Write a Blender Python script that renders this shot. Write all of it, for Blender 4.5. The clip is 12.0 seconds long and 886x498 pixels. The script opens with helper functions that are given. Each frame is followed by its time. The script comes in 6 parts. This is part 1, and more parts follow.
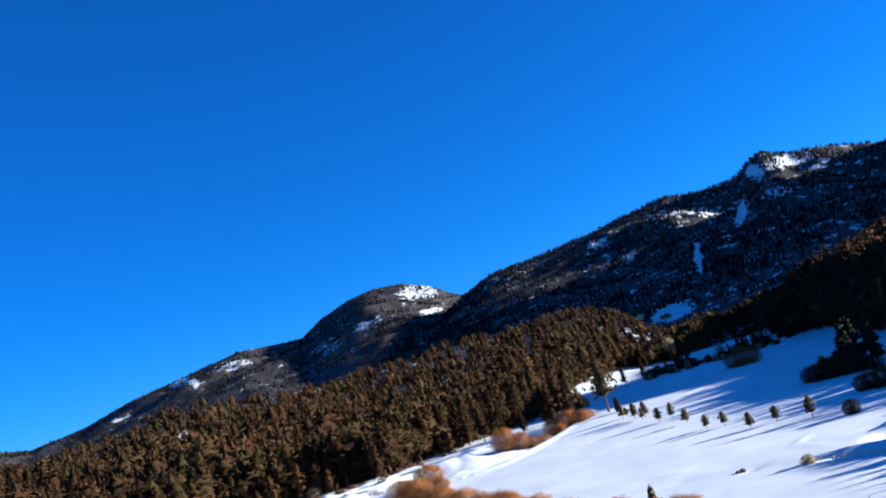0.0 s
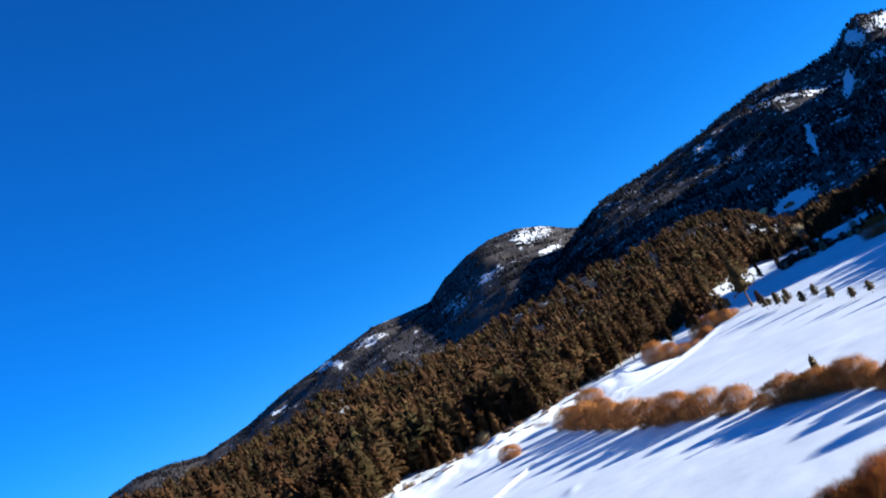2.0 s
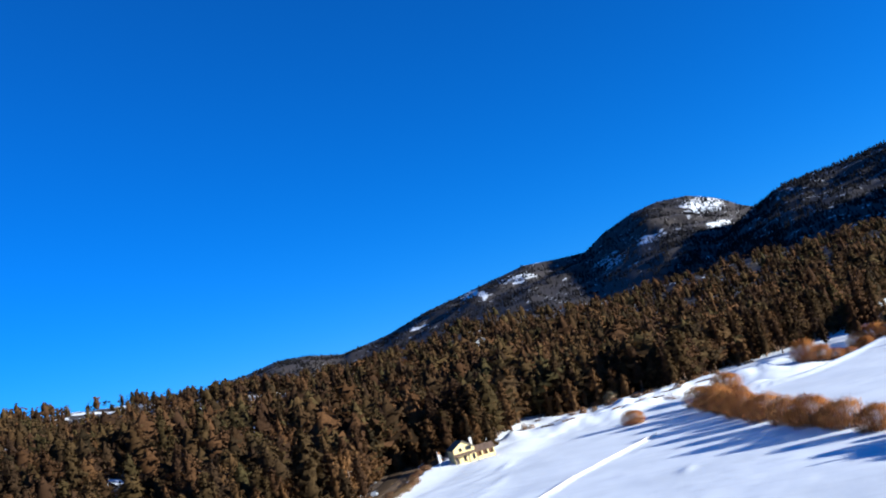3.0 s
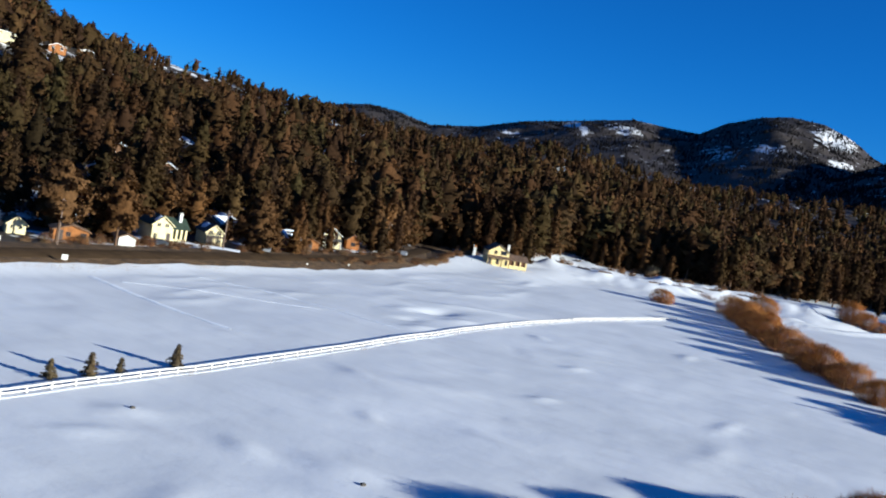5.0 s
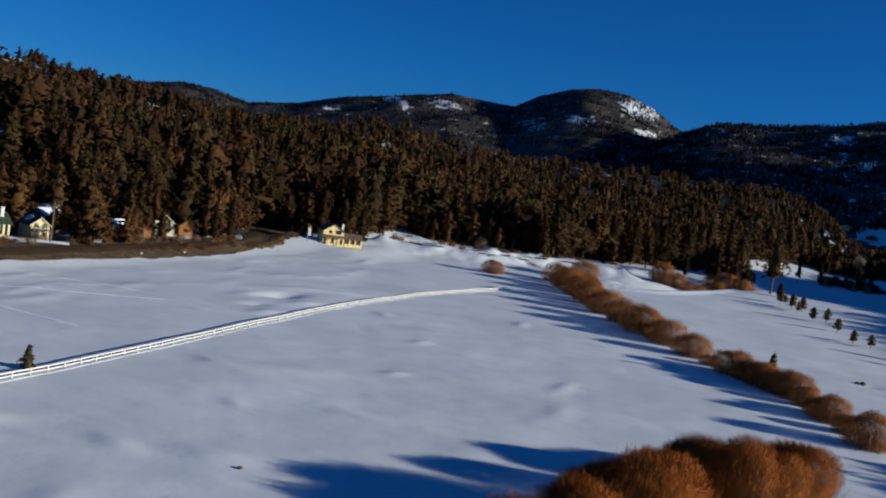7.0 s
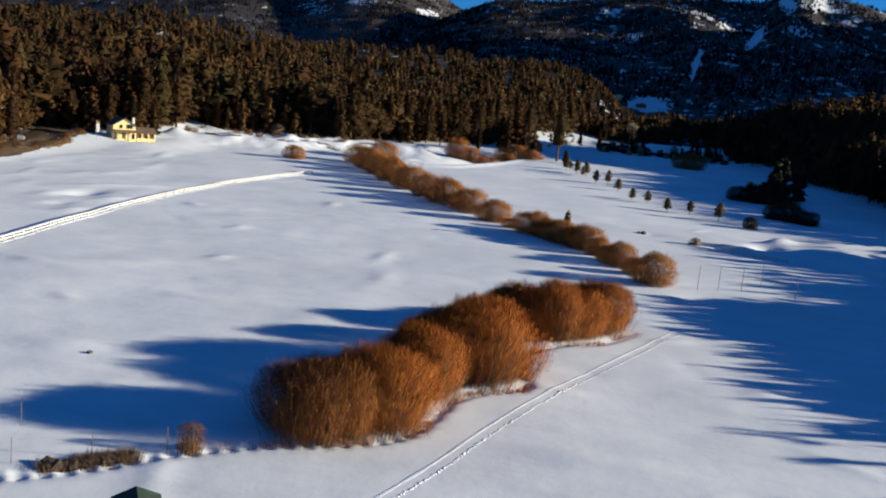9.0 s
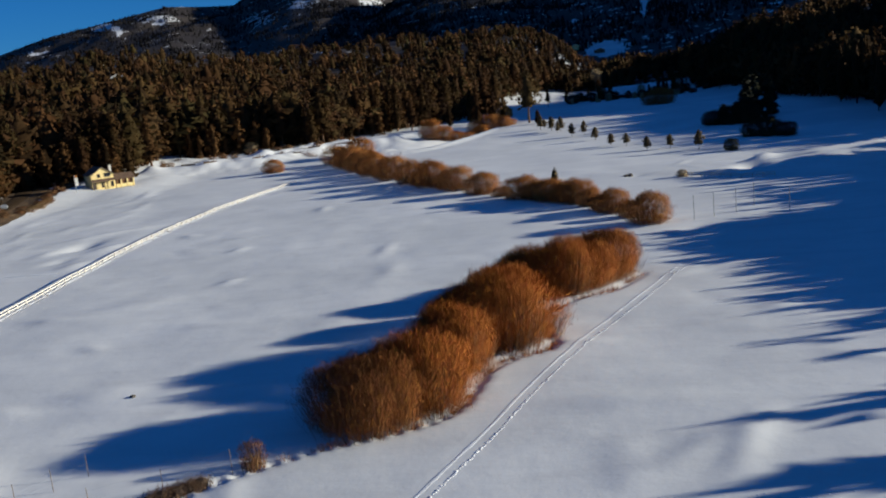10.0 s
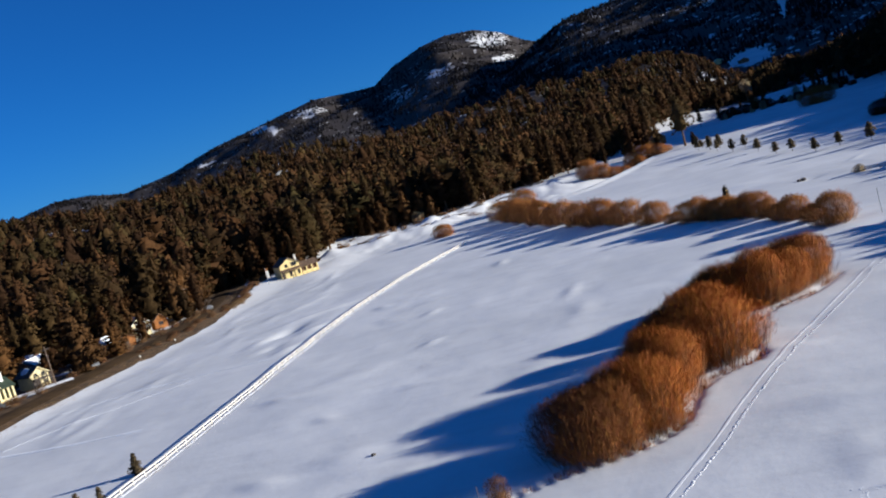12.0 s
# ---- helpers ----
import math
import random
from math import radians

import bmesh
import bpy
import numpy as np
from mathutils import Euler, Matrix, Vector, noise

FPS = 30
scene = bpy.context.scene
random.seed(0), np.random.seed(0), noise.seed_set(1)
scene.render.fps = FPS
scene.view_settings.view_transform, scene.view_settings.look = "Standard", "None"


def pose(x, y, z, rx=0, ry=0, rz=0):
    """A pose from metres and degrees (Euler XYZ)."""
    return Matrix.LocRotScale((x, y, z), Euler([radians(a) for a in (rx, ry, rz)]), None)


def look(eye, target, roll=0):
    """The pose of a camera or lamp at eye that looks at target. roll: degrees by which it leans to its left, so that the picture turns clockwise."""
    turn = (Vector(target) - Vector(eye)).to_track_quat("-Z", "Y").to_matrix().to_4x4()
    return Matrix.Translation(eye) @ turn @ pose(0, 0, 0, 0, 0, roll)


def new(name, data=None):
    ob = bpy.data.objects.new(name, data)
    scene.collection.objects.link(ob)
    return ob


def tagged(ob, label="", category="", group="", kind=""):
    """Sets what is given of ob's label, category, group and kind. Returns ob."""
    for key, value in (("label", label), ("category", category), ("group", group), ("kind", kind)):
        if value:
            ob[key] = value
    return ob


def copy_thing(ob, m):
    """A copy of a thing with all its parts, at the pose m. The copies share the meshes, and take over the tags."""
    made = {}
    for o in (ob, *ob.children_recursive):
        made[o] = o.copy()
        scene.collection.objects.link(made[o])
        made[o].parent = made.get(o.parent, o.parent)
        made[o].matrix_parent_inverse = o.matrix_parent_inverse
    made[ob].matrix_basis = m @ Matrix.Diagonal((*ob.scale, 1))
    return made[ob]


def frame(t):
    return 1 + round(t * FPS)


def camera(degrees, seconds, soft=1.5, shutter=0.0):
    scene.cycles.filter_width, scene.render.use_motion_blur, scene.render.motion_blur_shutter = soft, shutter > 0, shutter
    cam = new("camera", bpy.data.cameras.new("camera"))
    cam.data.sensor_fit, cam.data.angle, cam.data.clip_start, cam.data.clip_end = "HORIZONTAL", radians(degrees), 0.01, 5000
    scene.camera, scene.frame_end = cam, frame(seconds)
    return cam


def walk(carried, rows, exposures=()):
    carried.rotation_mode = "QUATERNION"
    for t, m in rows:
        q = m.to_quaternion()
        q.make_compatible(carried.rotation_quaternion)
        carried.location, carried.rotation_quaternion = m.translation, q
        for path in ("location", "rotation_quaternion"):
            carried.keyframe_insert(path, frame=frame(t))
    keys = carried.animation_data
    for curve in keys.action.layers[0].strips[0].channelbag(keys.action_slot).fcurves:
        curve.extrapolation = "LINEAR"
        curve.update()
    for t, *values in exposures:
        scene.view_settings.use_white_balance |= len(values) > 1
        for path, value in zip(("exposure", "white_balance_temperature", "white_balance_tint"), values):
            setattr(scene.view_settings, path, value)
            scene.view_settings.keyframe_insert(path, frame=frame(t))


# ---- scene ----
PATH = [
    (0, (3.65, 23.22, 32.40), (-2.86, 121.97, 46.74), -16.09),
    (0.2, (3.39, 22.01, 32.48), (-0.86, 120.70, 48.04), -21.75),
    (0.5, (2.74, 20.00, 32.30), (0.09, 118.62, 48.62), -17.83),
    (0.7, (2.13, 18.52, 31.97), (-0.75, 117.29, 47.35), -13.95),
    (1, (1.18, 16.25, 31.41), (-6.01, 114.95, 45.74), -15.62),
    (1.2, (0.67, 14.81, 31.14), (-8.42, 113.54, 44.19), -17.24),
    (1.5, (0.17, 12.84, 30.90), (-11.70, 111.36, 43.27), -23.45),
    (1.7, (-0.01, 11.67, 30.84), (-13.61, 109.77, 44.69), -27.25),
    (2, (-0.01, 10.27, 30.86), (-19.35, 107.43, 44.47), -27.06),
    (2.2, (0.16, 9.59, 30.97), (-22.11, 106.22, 43.90), -27.00),
    (2.5, (0.60, 8.92, 31.22), (-28.73, 103.57, 44.69), -25.63),
    (2.7, (0.88, 8.60, 31.38), (-31.49, 102.07, 46.08), -20.85),
    (4.5, (3.17, 7.19, 28.63), (-45.09, 94.73, 31.48), 3.44),
    (4.7, (3.39, 6.36, 28.67), (-43.27, 94.78, 26.98), 7.54),
    (5, (3.54, 5.22, 28.83), (-42.26, 93.80, 21.38), 10.49),
    (5.2, (3.51, 4.53, 29.00), (-41.32, 93.30, 18.53), 11.53),
    (5.5, (3.34, 3.50, 29.27), (-40.16, 92.90, 18.47), 11.37),
    (5.7, (3.22, 2.77, 29.41), (-38.57, 92.89, 17.93), 12.41),
    (6, (3.07, 1.66, 29.53), (-35.94, 93.08, 18.55), 14.12),
    (6.2, (2.96, 0.97, 29.55), (-35.07, 92.86, 19.06), 15.46),
    (6.5, (2.77, 0.11, 29.56), (-32.95, 93.02, 19.99), 17.42),
    (6.7, (2.62, -0.35, 29.57), (-30.79, 93.37, 19.58), 16.08),
    (7, (2.32, -0.90, 29.61), (-25.98, 94.76, 22.67), 8.67),
    (7.2, (2.06, -1.22, 29.68), (-21.88, 95.71, 24.16), 4.45),
    (8.8, (0.33, -6.86, 27.98), (-6.16, 92.02, 14.58), 4.46),
    (9, (0.10, -7.49, 27.93), (-5.06, 91.07, 11.79), 5.90),
    (9.2, (-0.13, -8.09, 27.90), (-4.91, 90.29, 10.66), 3.69),
    (9.3, (-0.25, -8.38, 27.91), (-5.05, 90.05, 10.94), 0.95),
    (9.5, (-0.53, -8.95, 27.96), (-3.29, 89.63, 11.43), -1.40),
    (9.7, (-0.84, -9.49, 28.07), (-3.83, 88.75, 9.63), -2.25),
    (10, (-1.31, -10.23, 28.26), (-5.59, 88.03, 10.19), -5.67),
    (10.2, (-1.56, -10.70, 28.34), (-7.77, 87.82, 12.42), -9.95),
    (10.5, (-1.84, -11.44, 28.39), (-8.75, 87.23, 13.65), -14.64),
    (10.7, (-1.99, -11.97, 28.43), (-8.36, 86.79, 14.10), -16.36),
    (11, (-2.23, -12.89, 28.55), (-6.97, 86.02, 14.62), -14.02),
    (11.2, (-2.44, -13.57, 28.69), (-9.42, 85.26, 15.11), -16.90),
    (11.5, (-2.86, -14.68, 28.89), (-15.74, 83.53, 15.18), -17.23),
    (11.7, (-3.18, -15.46, 28.99), (-18.07, 82.66, 16.68), -16.23),
    (12, (-3.71, -16.65, 29.04), (-24.38, 80.74, 19.62), -15.94),
]
cam = camera(51.0, 12.0, soft=2.0)
EXPOSURES = [(0.0, 1.55, 5200, 5), (2.7, 1.45, 5150, 5), (4.5, 1.1, 4850, 0), (5.0, 0.95, 5300, 2), (5.5, 0.5, 5700, 2), (6.0, 0.15, 5350, 2), (7.0, 0.2, 5450, 3), (8.8, 1.0, 6000, 2), (9.5, 0.32, 5950, 2), (10.5, 0.58, 5850, 1), (11.0, 0.35, 5850, 2), (11.5, 0.45, 5850, 1), (12.0, 0.7, 5600, 7)]
walk(cam, [(t, look(eye, target, roll)) for t, eye, target, roll in PATH], EXPOSURES)

# ---- light: low winter sun from the right, deep blue mountain sky ----
SUN_EL, SUN_AZ = 13.3, 83.0  # degrees; azimuth clockwise from +y
world = bpy.data.worlds.new("winter_sky")
scene.world = world
world.use_nodes = True
wn, wl = world.node_tree.nodes, world.node_tree.links
sky = wn.new("ShaderNodeTexSky")
sky.sky_type = "NISHITA"
sky.sun_disc = False
sky.sun_elevation, sky.sun_rotation = radians(SUN_EL), radians(SUN_AZ)
sky.altitude, sky.air_density, sky.dust_density, sky.ozone_density = 2000, 1.0, 0.0, 10.0
wn["Background"].inputs["Strength"].default_value = 0.064
wl.new(sky.outputs["Color"], wn["Background"].inputs["Color"])
sun = new("sun", bpy.data.lights.new("sun", "SUN"))
sun.data.energy, sun.data.angle, sun.data.color = 5.0, radians(0.53), (1.0, 0.885, 0.72)
_a, _e = radians(SUN_AZ), radians(SUN_EL)
SUN_DIR = Vector((math.sin(_a) * math.cos(_e), math.cos(_a) * math.cos(_e), math.sin(_e)))
sun.matrix_world = look(SUN_DIR * 400, (0, 0, 0))


# ---- small tools ----
rng = np.random.default_rng(7)


def sm(a, b, x):
    t = np.clip((np.asarray(x, float) - a) / (b - a), 0, 1)
    return t * t * (3 - 2 * t)


LATTICE = rng.random((256, 256))


def vnoise(x, y, seed=0):
    x, y = np.asarray(x, float) + 37.3 * seed, np.asarray(y, float) + 91.7 * seed
    i, j = np.floor(x).astype(int), np.floor(y).astype(int)
    u, v = x - i, y - j
    u, v = u * u * (3 - 2 * u), v * v * (3 - 2 * v)
    a, b = LATTICE[i & 255, j & 255], LATTICE[(i + 1) & 255, j & 255]
    c, d = LATTICE[i & 255, (j + 1) & 255], LATTICE[(i + 1) & 255, (j + 1) & 255]
    return (a * (1 - u) + b * u) * (1 - v) + (c * (1 - u) + d * u) * v * 1.0


def fbm(x, y, seed=0, octaves=4):
    total, amp = 0.0, 0.5
    for k in range(octaves):
        total = total + amp * (vnoise(x * 2**k, y * 2**k, seed + k) - 0.5)
        amp *= 0.5
    return total


def mesh_np(name, verts, tris, mat, smooth=False, attrs=None, normals=None):
    """A mesh from arrays of corners and triangles; leafy ones take their corners' normals from the crown's form."""
    smooth = smooth or normals is not None
    me = bpy.data.meshes.new(name)
    verts, tris = np.asarray(verts, np.float32), np.asarray(tris, np.int32)
    me.vertices.add(len(verts))
    me.vertices.foreach_set("co", verts.ravel())
    me.loops.add(tris.size)
    me.loops.foreach_set("vertex_index", tris.ravel())
    me.polygons.add(len(tris))
    me.polygons.foreach_set("loop_start", np.arange(0, tris.size, 3, dtype=np.int32))
    me.polygons.foreach_set("use_smooth", np.full(len(tris), smooth))
    for key, values in (attrs or {}).items():
        at = me.attributes.new(key, "FLOAT", "POINT")
        at.data.foreach_set("value", np.asarray(values, np.float32))
    me.update(calc_edges=True)
    me.validate()
    if normals is not None:
        me.normals_split_custom_set_from_vertices(np.asarray(normals, np.float32))
    me.materials.append(mat)
    return me


def mesh_bm(name, bm, mat, smooth=False):
    me = bpy.data.meshes.new(name)
    bm.normal_update()
    bm.to_mesh(me)
    bm.free()
    me.materials.append(mat)
    if smooth:
        me.polygons.foreach_set("use_smooth", np.ones(len(me.polygons), bool))
    return me


def part(name, data, parent, label="", m=None):
    ob = new(name, data)
    ob.parent = parent
    if m is not None:
        ob.matrix_basis = m
    return tagged(ob, label)


def spread(templates, places, yaws, scales, stretch=None):
    """Joins copies of small meshes (each corners, triangles, normals): corners, triangles, one number for each copy, and normals."""
    all_v, all_t, all_k, all_n, base = [], [], [], [], 0
    own = np.random.default_rng(len(places)).random(len(places))
    pick = np.arange(len(places)) % len(templates)
    for k, (tv, tt, tn) in enumerate(templates):
        idx = np.where(pick == k)[0]
        if not len(idx):
            continue
        c, s = np.cos(yaws[idx])[:, None], np.sin(yaws[idx])[:, None]
        sc = scales[idx][:, None]
        wide = sc * (stretch[idx][:, None] if stretch is not None else 1.0)
        x, y, z = tv[:, 0][None], tv[:, 1][None], tv[:, 2][None]
        v = np.stack([(x * c - y * s) * wide + places[idx, 0:1], (x * s + y * c) * wide + places[idx, 1:2], z * sc + places[idx, 2:3]], -1)
        nx, ny, nz = tn[:, 0][None], tn[:, 1][None], tn[:, 2][None]
        all_n.append(np.stack([nx * c - ny * s, nx * s + ny * c, nz + 0 * c], -1).reshape(-1, 3))
        n = len(tv)
        t = tt[None] + (np.arange(len(idx)) * n)[:, None, None] + base
        all_v.append(v.reshape(-1, 3))
        all_t.append(t.reshape(-1, 3))
        all_k.append(np.repeat(own[idx], n))
        base += len(idx) * n
    return np.concatenate(all_v), np.concatenate(all_t), np.concatenate(all_k), np.concatenate(all_n)


def box_bm(bm, x0, x1, y0, y1, z0, z1, bevel=0.0):
    m = Matrix.LocRotScale(((x0 + x1) / 2, (y0 + y1) / 2, (z0 + z1) / 2), None, (x1 - x0, y1 - y0, z1 - z0))
    got = bmesh.ops.create_cube(bm, size=1.0, matrix=m)
    if bevel:
        edges = {e for v in got["verts"] for e in v.link_edges}
        bmesh.ops.bevel(bm, geom=list(edges), offset=bevel, segments=1, affect="EDGES")
    return bm


def polyline(points, step):
    """Evenly spaced places and headings along a smooth line through the points."""
    p = np.array(points, float)
    for _ in range(2):
        q = [p[0]]
        for a, b in zip(p[:-1], p[1:]):
            q += [a * 0.75 + b * 0.25, a * 0.25 + b * 0.75]
        p = np.array(q + [p[-1]])
    d = np.r_[0, np.cumsum(np.hypot(*np.diff(p, axis=0).T))]
    n = max(2, int(round(d[-1] / step)) + 1)
    s = np.linspace(0, d[-1], n)
    out = np.stack([np.interp(s, d, p[:, 0]), np.interp(s, d, p[:, 1])], 1)
    way = np.gradient(out, axis=0)
    return out, way / np.hypot(*way.T)[:, None]


# ---- materials ----
def material(name, base, rough=0.8, metal=0.0, spots=None, scale=4.0, fine=40.0, bump=0.2, bump_dist=0.05, island=0.0, spec=0.3, vary=0.25, other=None):
    """Base colour varied at two scales (and from piece to piece), with a fine relief."""
    mat = bpy.data.materials.new(name)
    mat.use_nodes = True
    n, l = mat.node_tree.nodes, mat.node_tree.links
    bsdf = n["Principled BSDF"]
    bsdf.inputs["Roughness"].default_value, bsdf.inputs["Metallic"].default_value = rough, metal
    bsdf.inputs["Specular IOR Level"].default_value = spec
    co = n.new("ShaderNodeTexCoord")
    big, small = n.new("ShaderNodeTexNoise"), n.new("ShaderNodeTexNoise")
    big.inputs["Scale"].default_value, small.inputs["Scale"].default_value = scale, fine
    big.inputs["Detail"].default_value, small.inputs["Detail"].default_value = 4, 3
    for t in (big, small):
        l.new(co.outputs["Object"], t.inputs["Vector"])
    mix = n.new("ShaderNodeMix")
    mix.data_type = "RGBA"
    dark = tuple(c * (1 - vary) for c in base)
    mix.inputs["A"].default_value, mix.inputs["B"].default_value = (*(spots or dark), 1), (*(min(1, c * (1 + vary * 0.5)) for c in base), 1)
    ramp = n.new("ShaderNodeMapRange")
    ramp.inputs["From Min"].default_value, ramp.inputs["From Max"].default_value = 0.35, 0.6
    l.new(big.outputs["Fac"], ramp.inputs["Value"])
    l.new(ramp.outputs["Result"], mix.inputs["Factor"])
    hsv = n.new("ShaderNodeHueSaturation")
    if other:
        # each plant leans to one of two colours
        own, at, add, wrap, two = n.new("ShaderNodeObjectInfo"), n.new("ShaderNodeAttribute"), n.new("ShaderNodeMath"), n.new("ShaderNodeMath"), n.new("ShaderNodeMix")
        at.attribute_name = "plant"
        add.operation, wrap.operation, two.data_type = "ADD", "FRACT", "RGBA"
        l.new(own.outputs["Random"], add.inputs[0])
        l.new(at.outputs["Fac"], add.inputs[1])
        l.new(add.outputs[0], wrap.inputs[0])
        l.new(wrap.outputs[0], two.inputs["Factor"])
        l.new(mix.outputs["Result"], two.inputs["A"])
        two.inputs["B"].default_value = (*other, 1)
        l.new(two.outputs["Result"], hsv.inputs["Color"])
    else:
        l.new(mix.outputs["Result"], hsv.inputs["Color"])
    val = n.new("ShaderNodeMapRange")
    val.inputs["To Min"].default_value, val.inputs["To Max"].default_value = 1 - vary, 1 + vary
    l.new(small.outputs["Fac"], val.inputs["Value"])
    value = val.outputs["Result"]
    if island:
        geo, inf = n.new("ShaderNodeNewGeometry"), n.new("ShaderNodeObjectInfo")
        add, isl, mul = n.new("ShaderNodeMath"), n.new("ShaderNodeMapRange"), n.new("ShaderNodeMath")
        add.operation = "ADD"
        l.new(geo.outputs["Random Per Island"], add.inputs[0])
        l.new(inf.outputs["Random"], add.inputs[1])
        isl.inputs["From Max"].default_value = 2.0
        isl.inputs["To Min"].default_value, isl.inputs["To Max"].default_value = 1 - island, 1 + island
        l.new(add.outputs[0], isl.inputs["Value"])
        mul.operation = "MULTIPLY"
        l.new(value, mul.inputs[0])
        l.new(isl.outputs["Result"], mul.inputs[1])
        value = mul.outputs[0]
        hue = n.new("ShaderNodeMapRange")
        hue.inputs["From Max"].default_value = 1.0
        hue.inputs["To Min"].default_value, hue.inputs["To Max"].default_value = 0.48, 0.52
        l.new(geo.outputs["Random Per Island"], hue.inputs["Value"])
        l.new(hue.outputs["Result"], hsv.inputs["Hue"])
    l.new(value, hsv.inputs["Value"])
    l.new(hsv.outputs["Color"], bsdf.inputs["Base Color"])
    if bump:
        b = n.new("ShaderNodeBump")
        b.inputs["Strength"].default_value, b.inputs["Distance"].default_value = bump, bump_dist
        l.new(small.outputs["Fac"], b.inputs["Height"])
        l.new(b.outputs["Normal"], bsdf.inputs["Normal"])
    return mat


def ground_material():
    """Wind-worked snow; where the cover thins, brown forest floor shows through in patches."""
    mat = bpy.data.materials.new("snow_and_forest_floor")
    mat.use_nodes = True
    n, l = mat.node_tree.nodes, mat.node_tree.links
    bsdf = n["Principled BSDF"]
    bsdf.inputs["Roughness"].default_value = 0.7
    bsdf.inputs["Specular IOR Level"].default_value = 0.25
    co, cover = n.new("ShaderNodeTexCoord"), n.new("ShaderNodeAttribute")
    cover.attribute_name = "snow"

    def tex(scale, detail=4.0, rough=0.55):
        t = n.new("ShaderNodeTexNoise")
        t.inputs["Scale"].default_value, t.inputs["Detail"].default_value, t.inputs["Roughness"].default_value = scale, detail, rough
        l.new(co.outputs["Object"], t.inputs["Vector"])
        return t

    def ranged(source, a, b, c, d):
        r = n.new("ShaderNodeMapRange")
        for key, v in (("From Min", a), ("From Max", b), ("To Min", c), ("To Max", d)):
            r.inputs[key].default_value = v
        l.new(source, r.inputs["Value"])
        return r.outputs["Result"]

    def math_(op, a, b):
        m = n.new("ShaderNodeMath")
        m.operation = op
        for k, v in enumerate((a, b)):
            if isinstance(v, float):
                m.inputs[k].default_value = v
            else:
                l.new(v, m.inputs[k])
        return m.outputs[0]

    def colours(fac, a, b):
        m = n.new("ShaderNodeMix")
        m.data_type = "RGBA"
        for key, v in (("A", a), ("B", b)):
            if isinstance(v, tuple):
                m.inputs[key].default_value = (*v, 1)
            else:
                l.new(v, m.inputs[key])
        l.new(fac, m.inputs["Factor"])
        return m.outputs["Result"]

    drift, crust, patchy, soil = tex(0.035, 5.0), tex(0.6, 5.0, 0.65), tex(0.045, 7.0, 0.7), tex(0.25, 5.0)
    # drifts long in the wind's direction
    stretch = n.new("ShaderNodeMapping")
    stretch.inputs["Scale"].default_value, stretch.inputs["Rotation"].default_value = (0.25, 0.9, 1.0), (0, 0, 0.35)
    l.new(co.outputs["Object"], stretch.inputs["Vector"])
    ripple = n.new("ShaderNodeTexNoise")
    ripple.inputs["Scale"].default_value, ripple.inputs["Detail"].default_value = 0.35, 6.0
    l.new(stretch.outputs["Vector"], ripple.inputs["Vector"])
    snow_a = colours(ranged(drift.outputs["Fac"], 0.35, 0.65, 0.0, 1.0), (0.69, 0.684, 0.676), (0.82, 0.808, 0.793))
    snow_b = colours(ranged(ripple.outputs["Fac"], 0.5, 0.75, 0.0, 0.42), snow_a, (0.61, 0.595, 0.59))
    floor_ = colours(ranged(soil.outputs["Fac"], 0.35, 0.65, 0.0, 1.0), (0.028, 0.022, 0.018), (0.060, 0.046, 0.034))
    edge = math_("ADD", cover.outputs["Fac"], ranged(patchy.outputs["Fac"], 0.25, 0.75, -0.5, 0.5))
    mask = ranged(edge, 0.47, 0.53, 0.0, 1.0)
    l.new(colours(mask, floor_, snow_b), bsdf.inputs["Base Color"])
    height = math_("ADD", math_("MULTIPLY", ripple.outputs["Fac"], 0.5), math_("MULTIPLY", crust.outputs["Fac"], 0.27))
    b = n.new("ShaderNodeBump")
    b.inputs["Strength"].default_value, b.inputs["Distance"].default_value = 0.4, 0.32
    l.new(height, b.inputs["Height"])
    l.new(b.outputs["Normal"], bsdf.inputs["Normal"])
    return mat


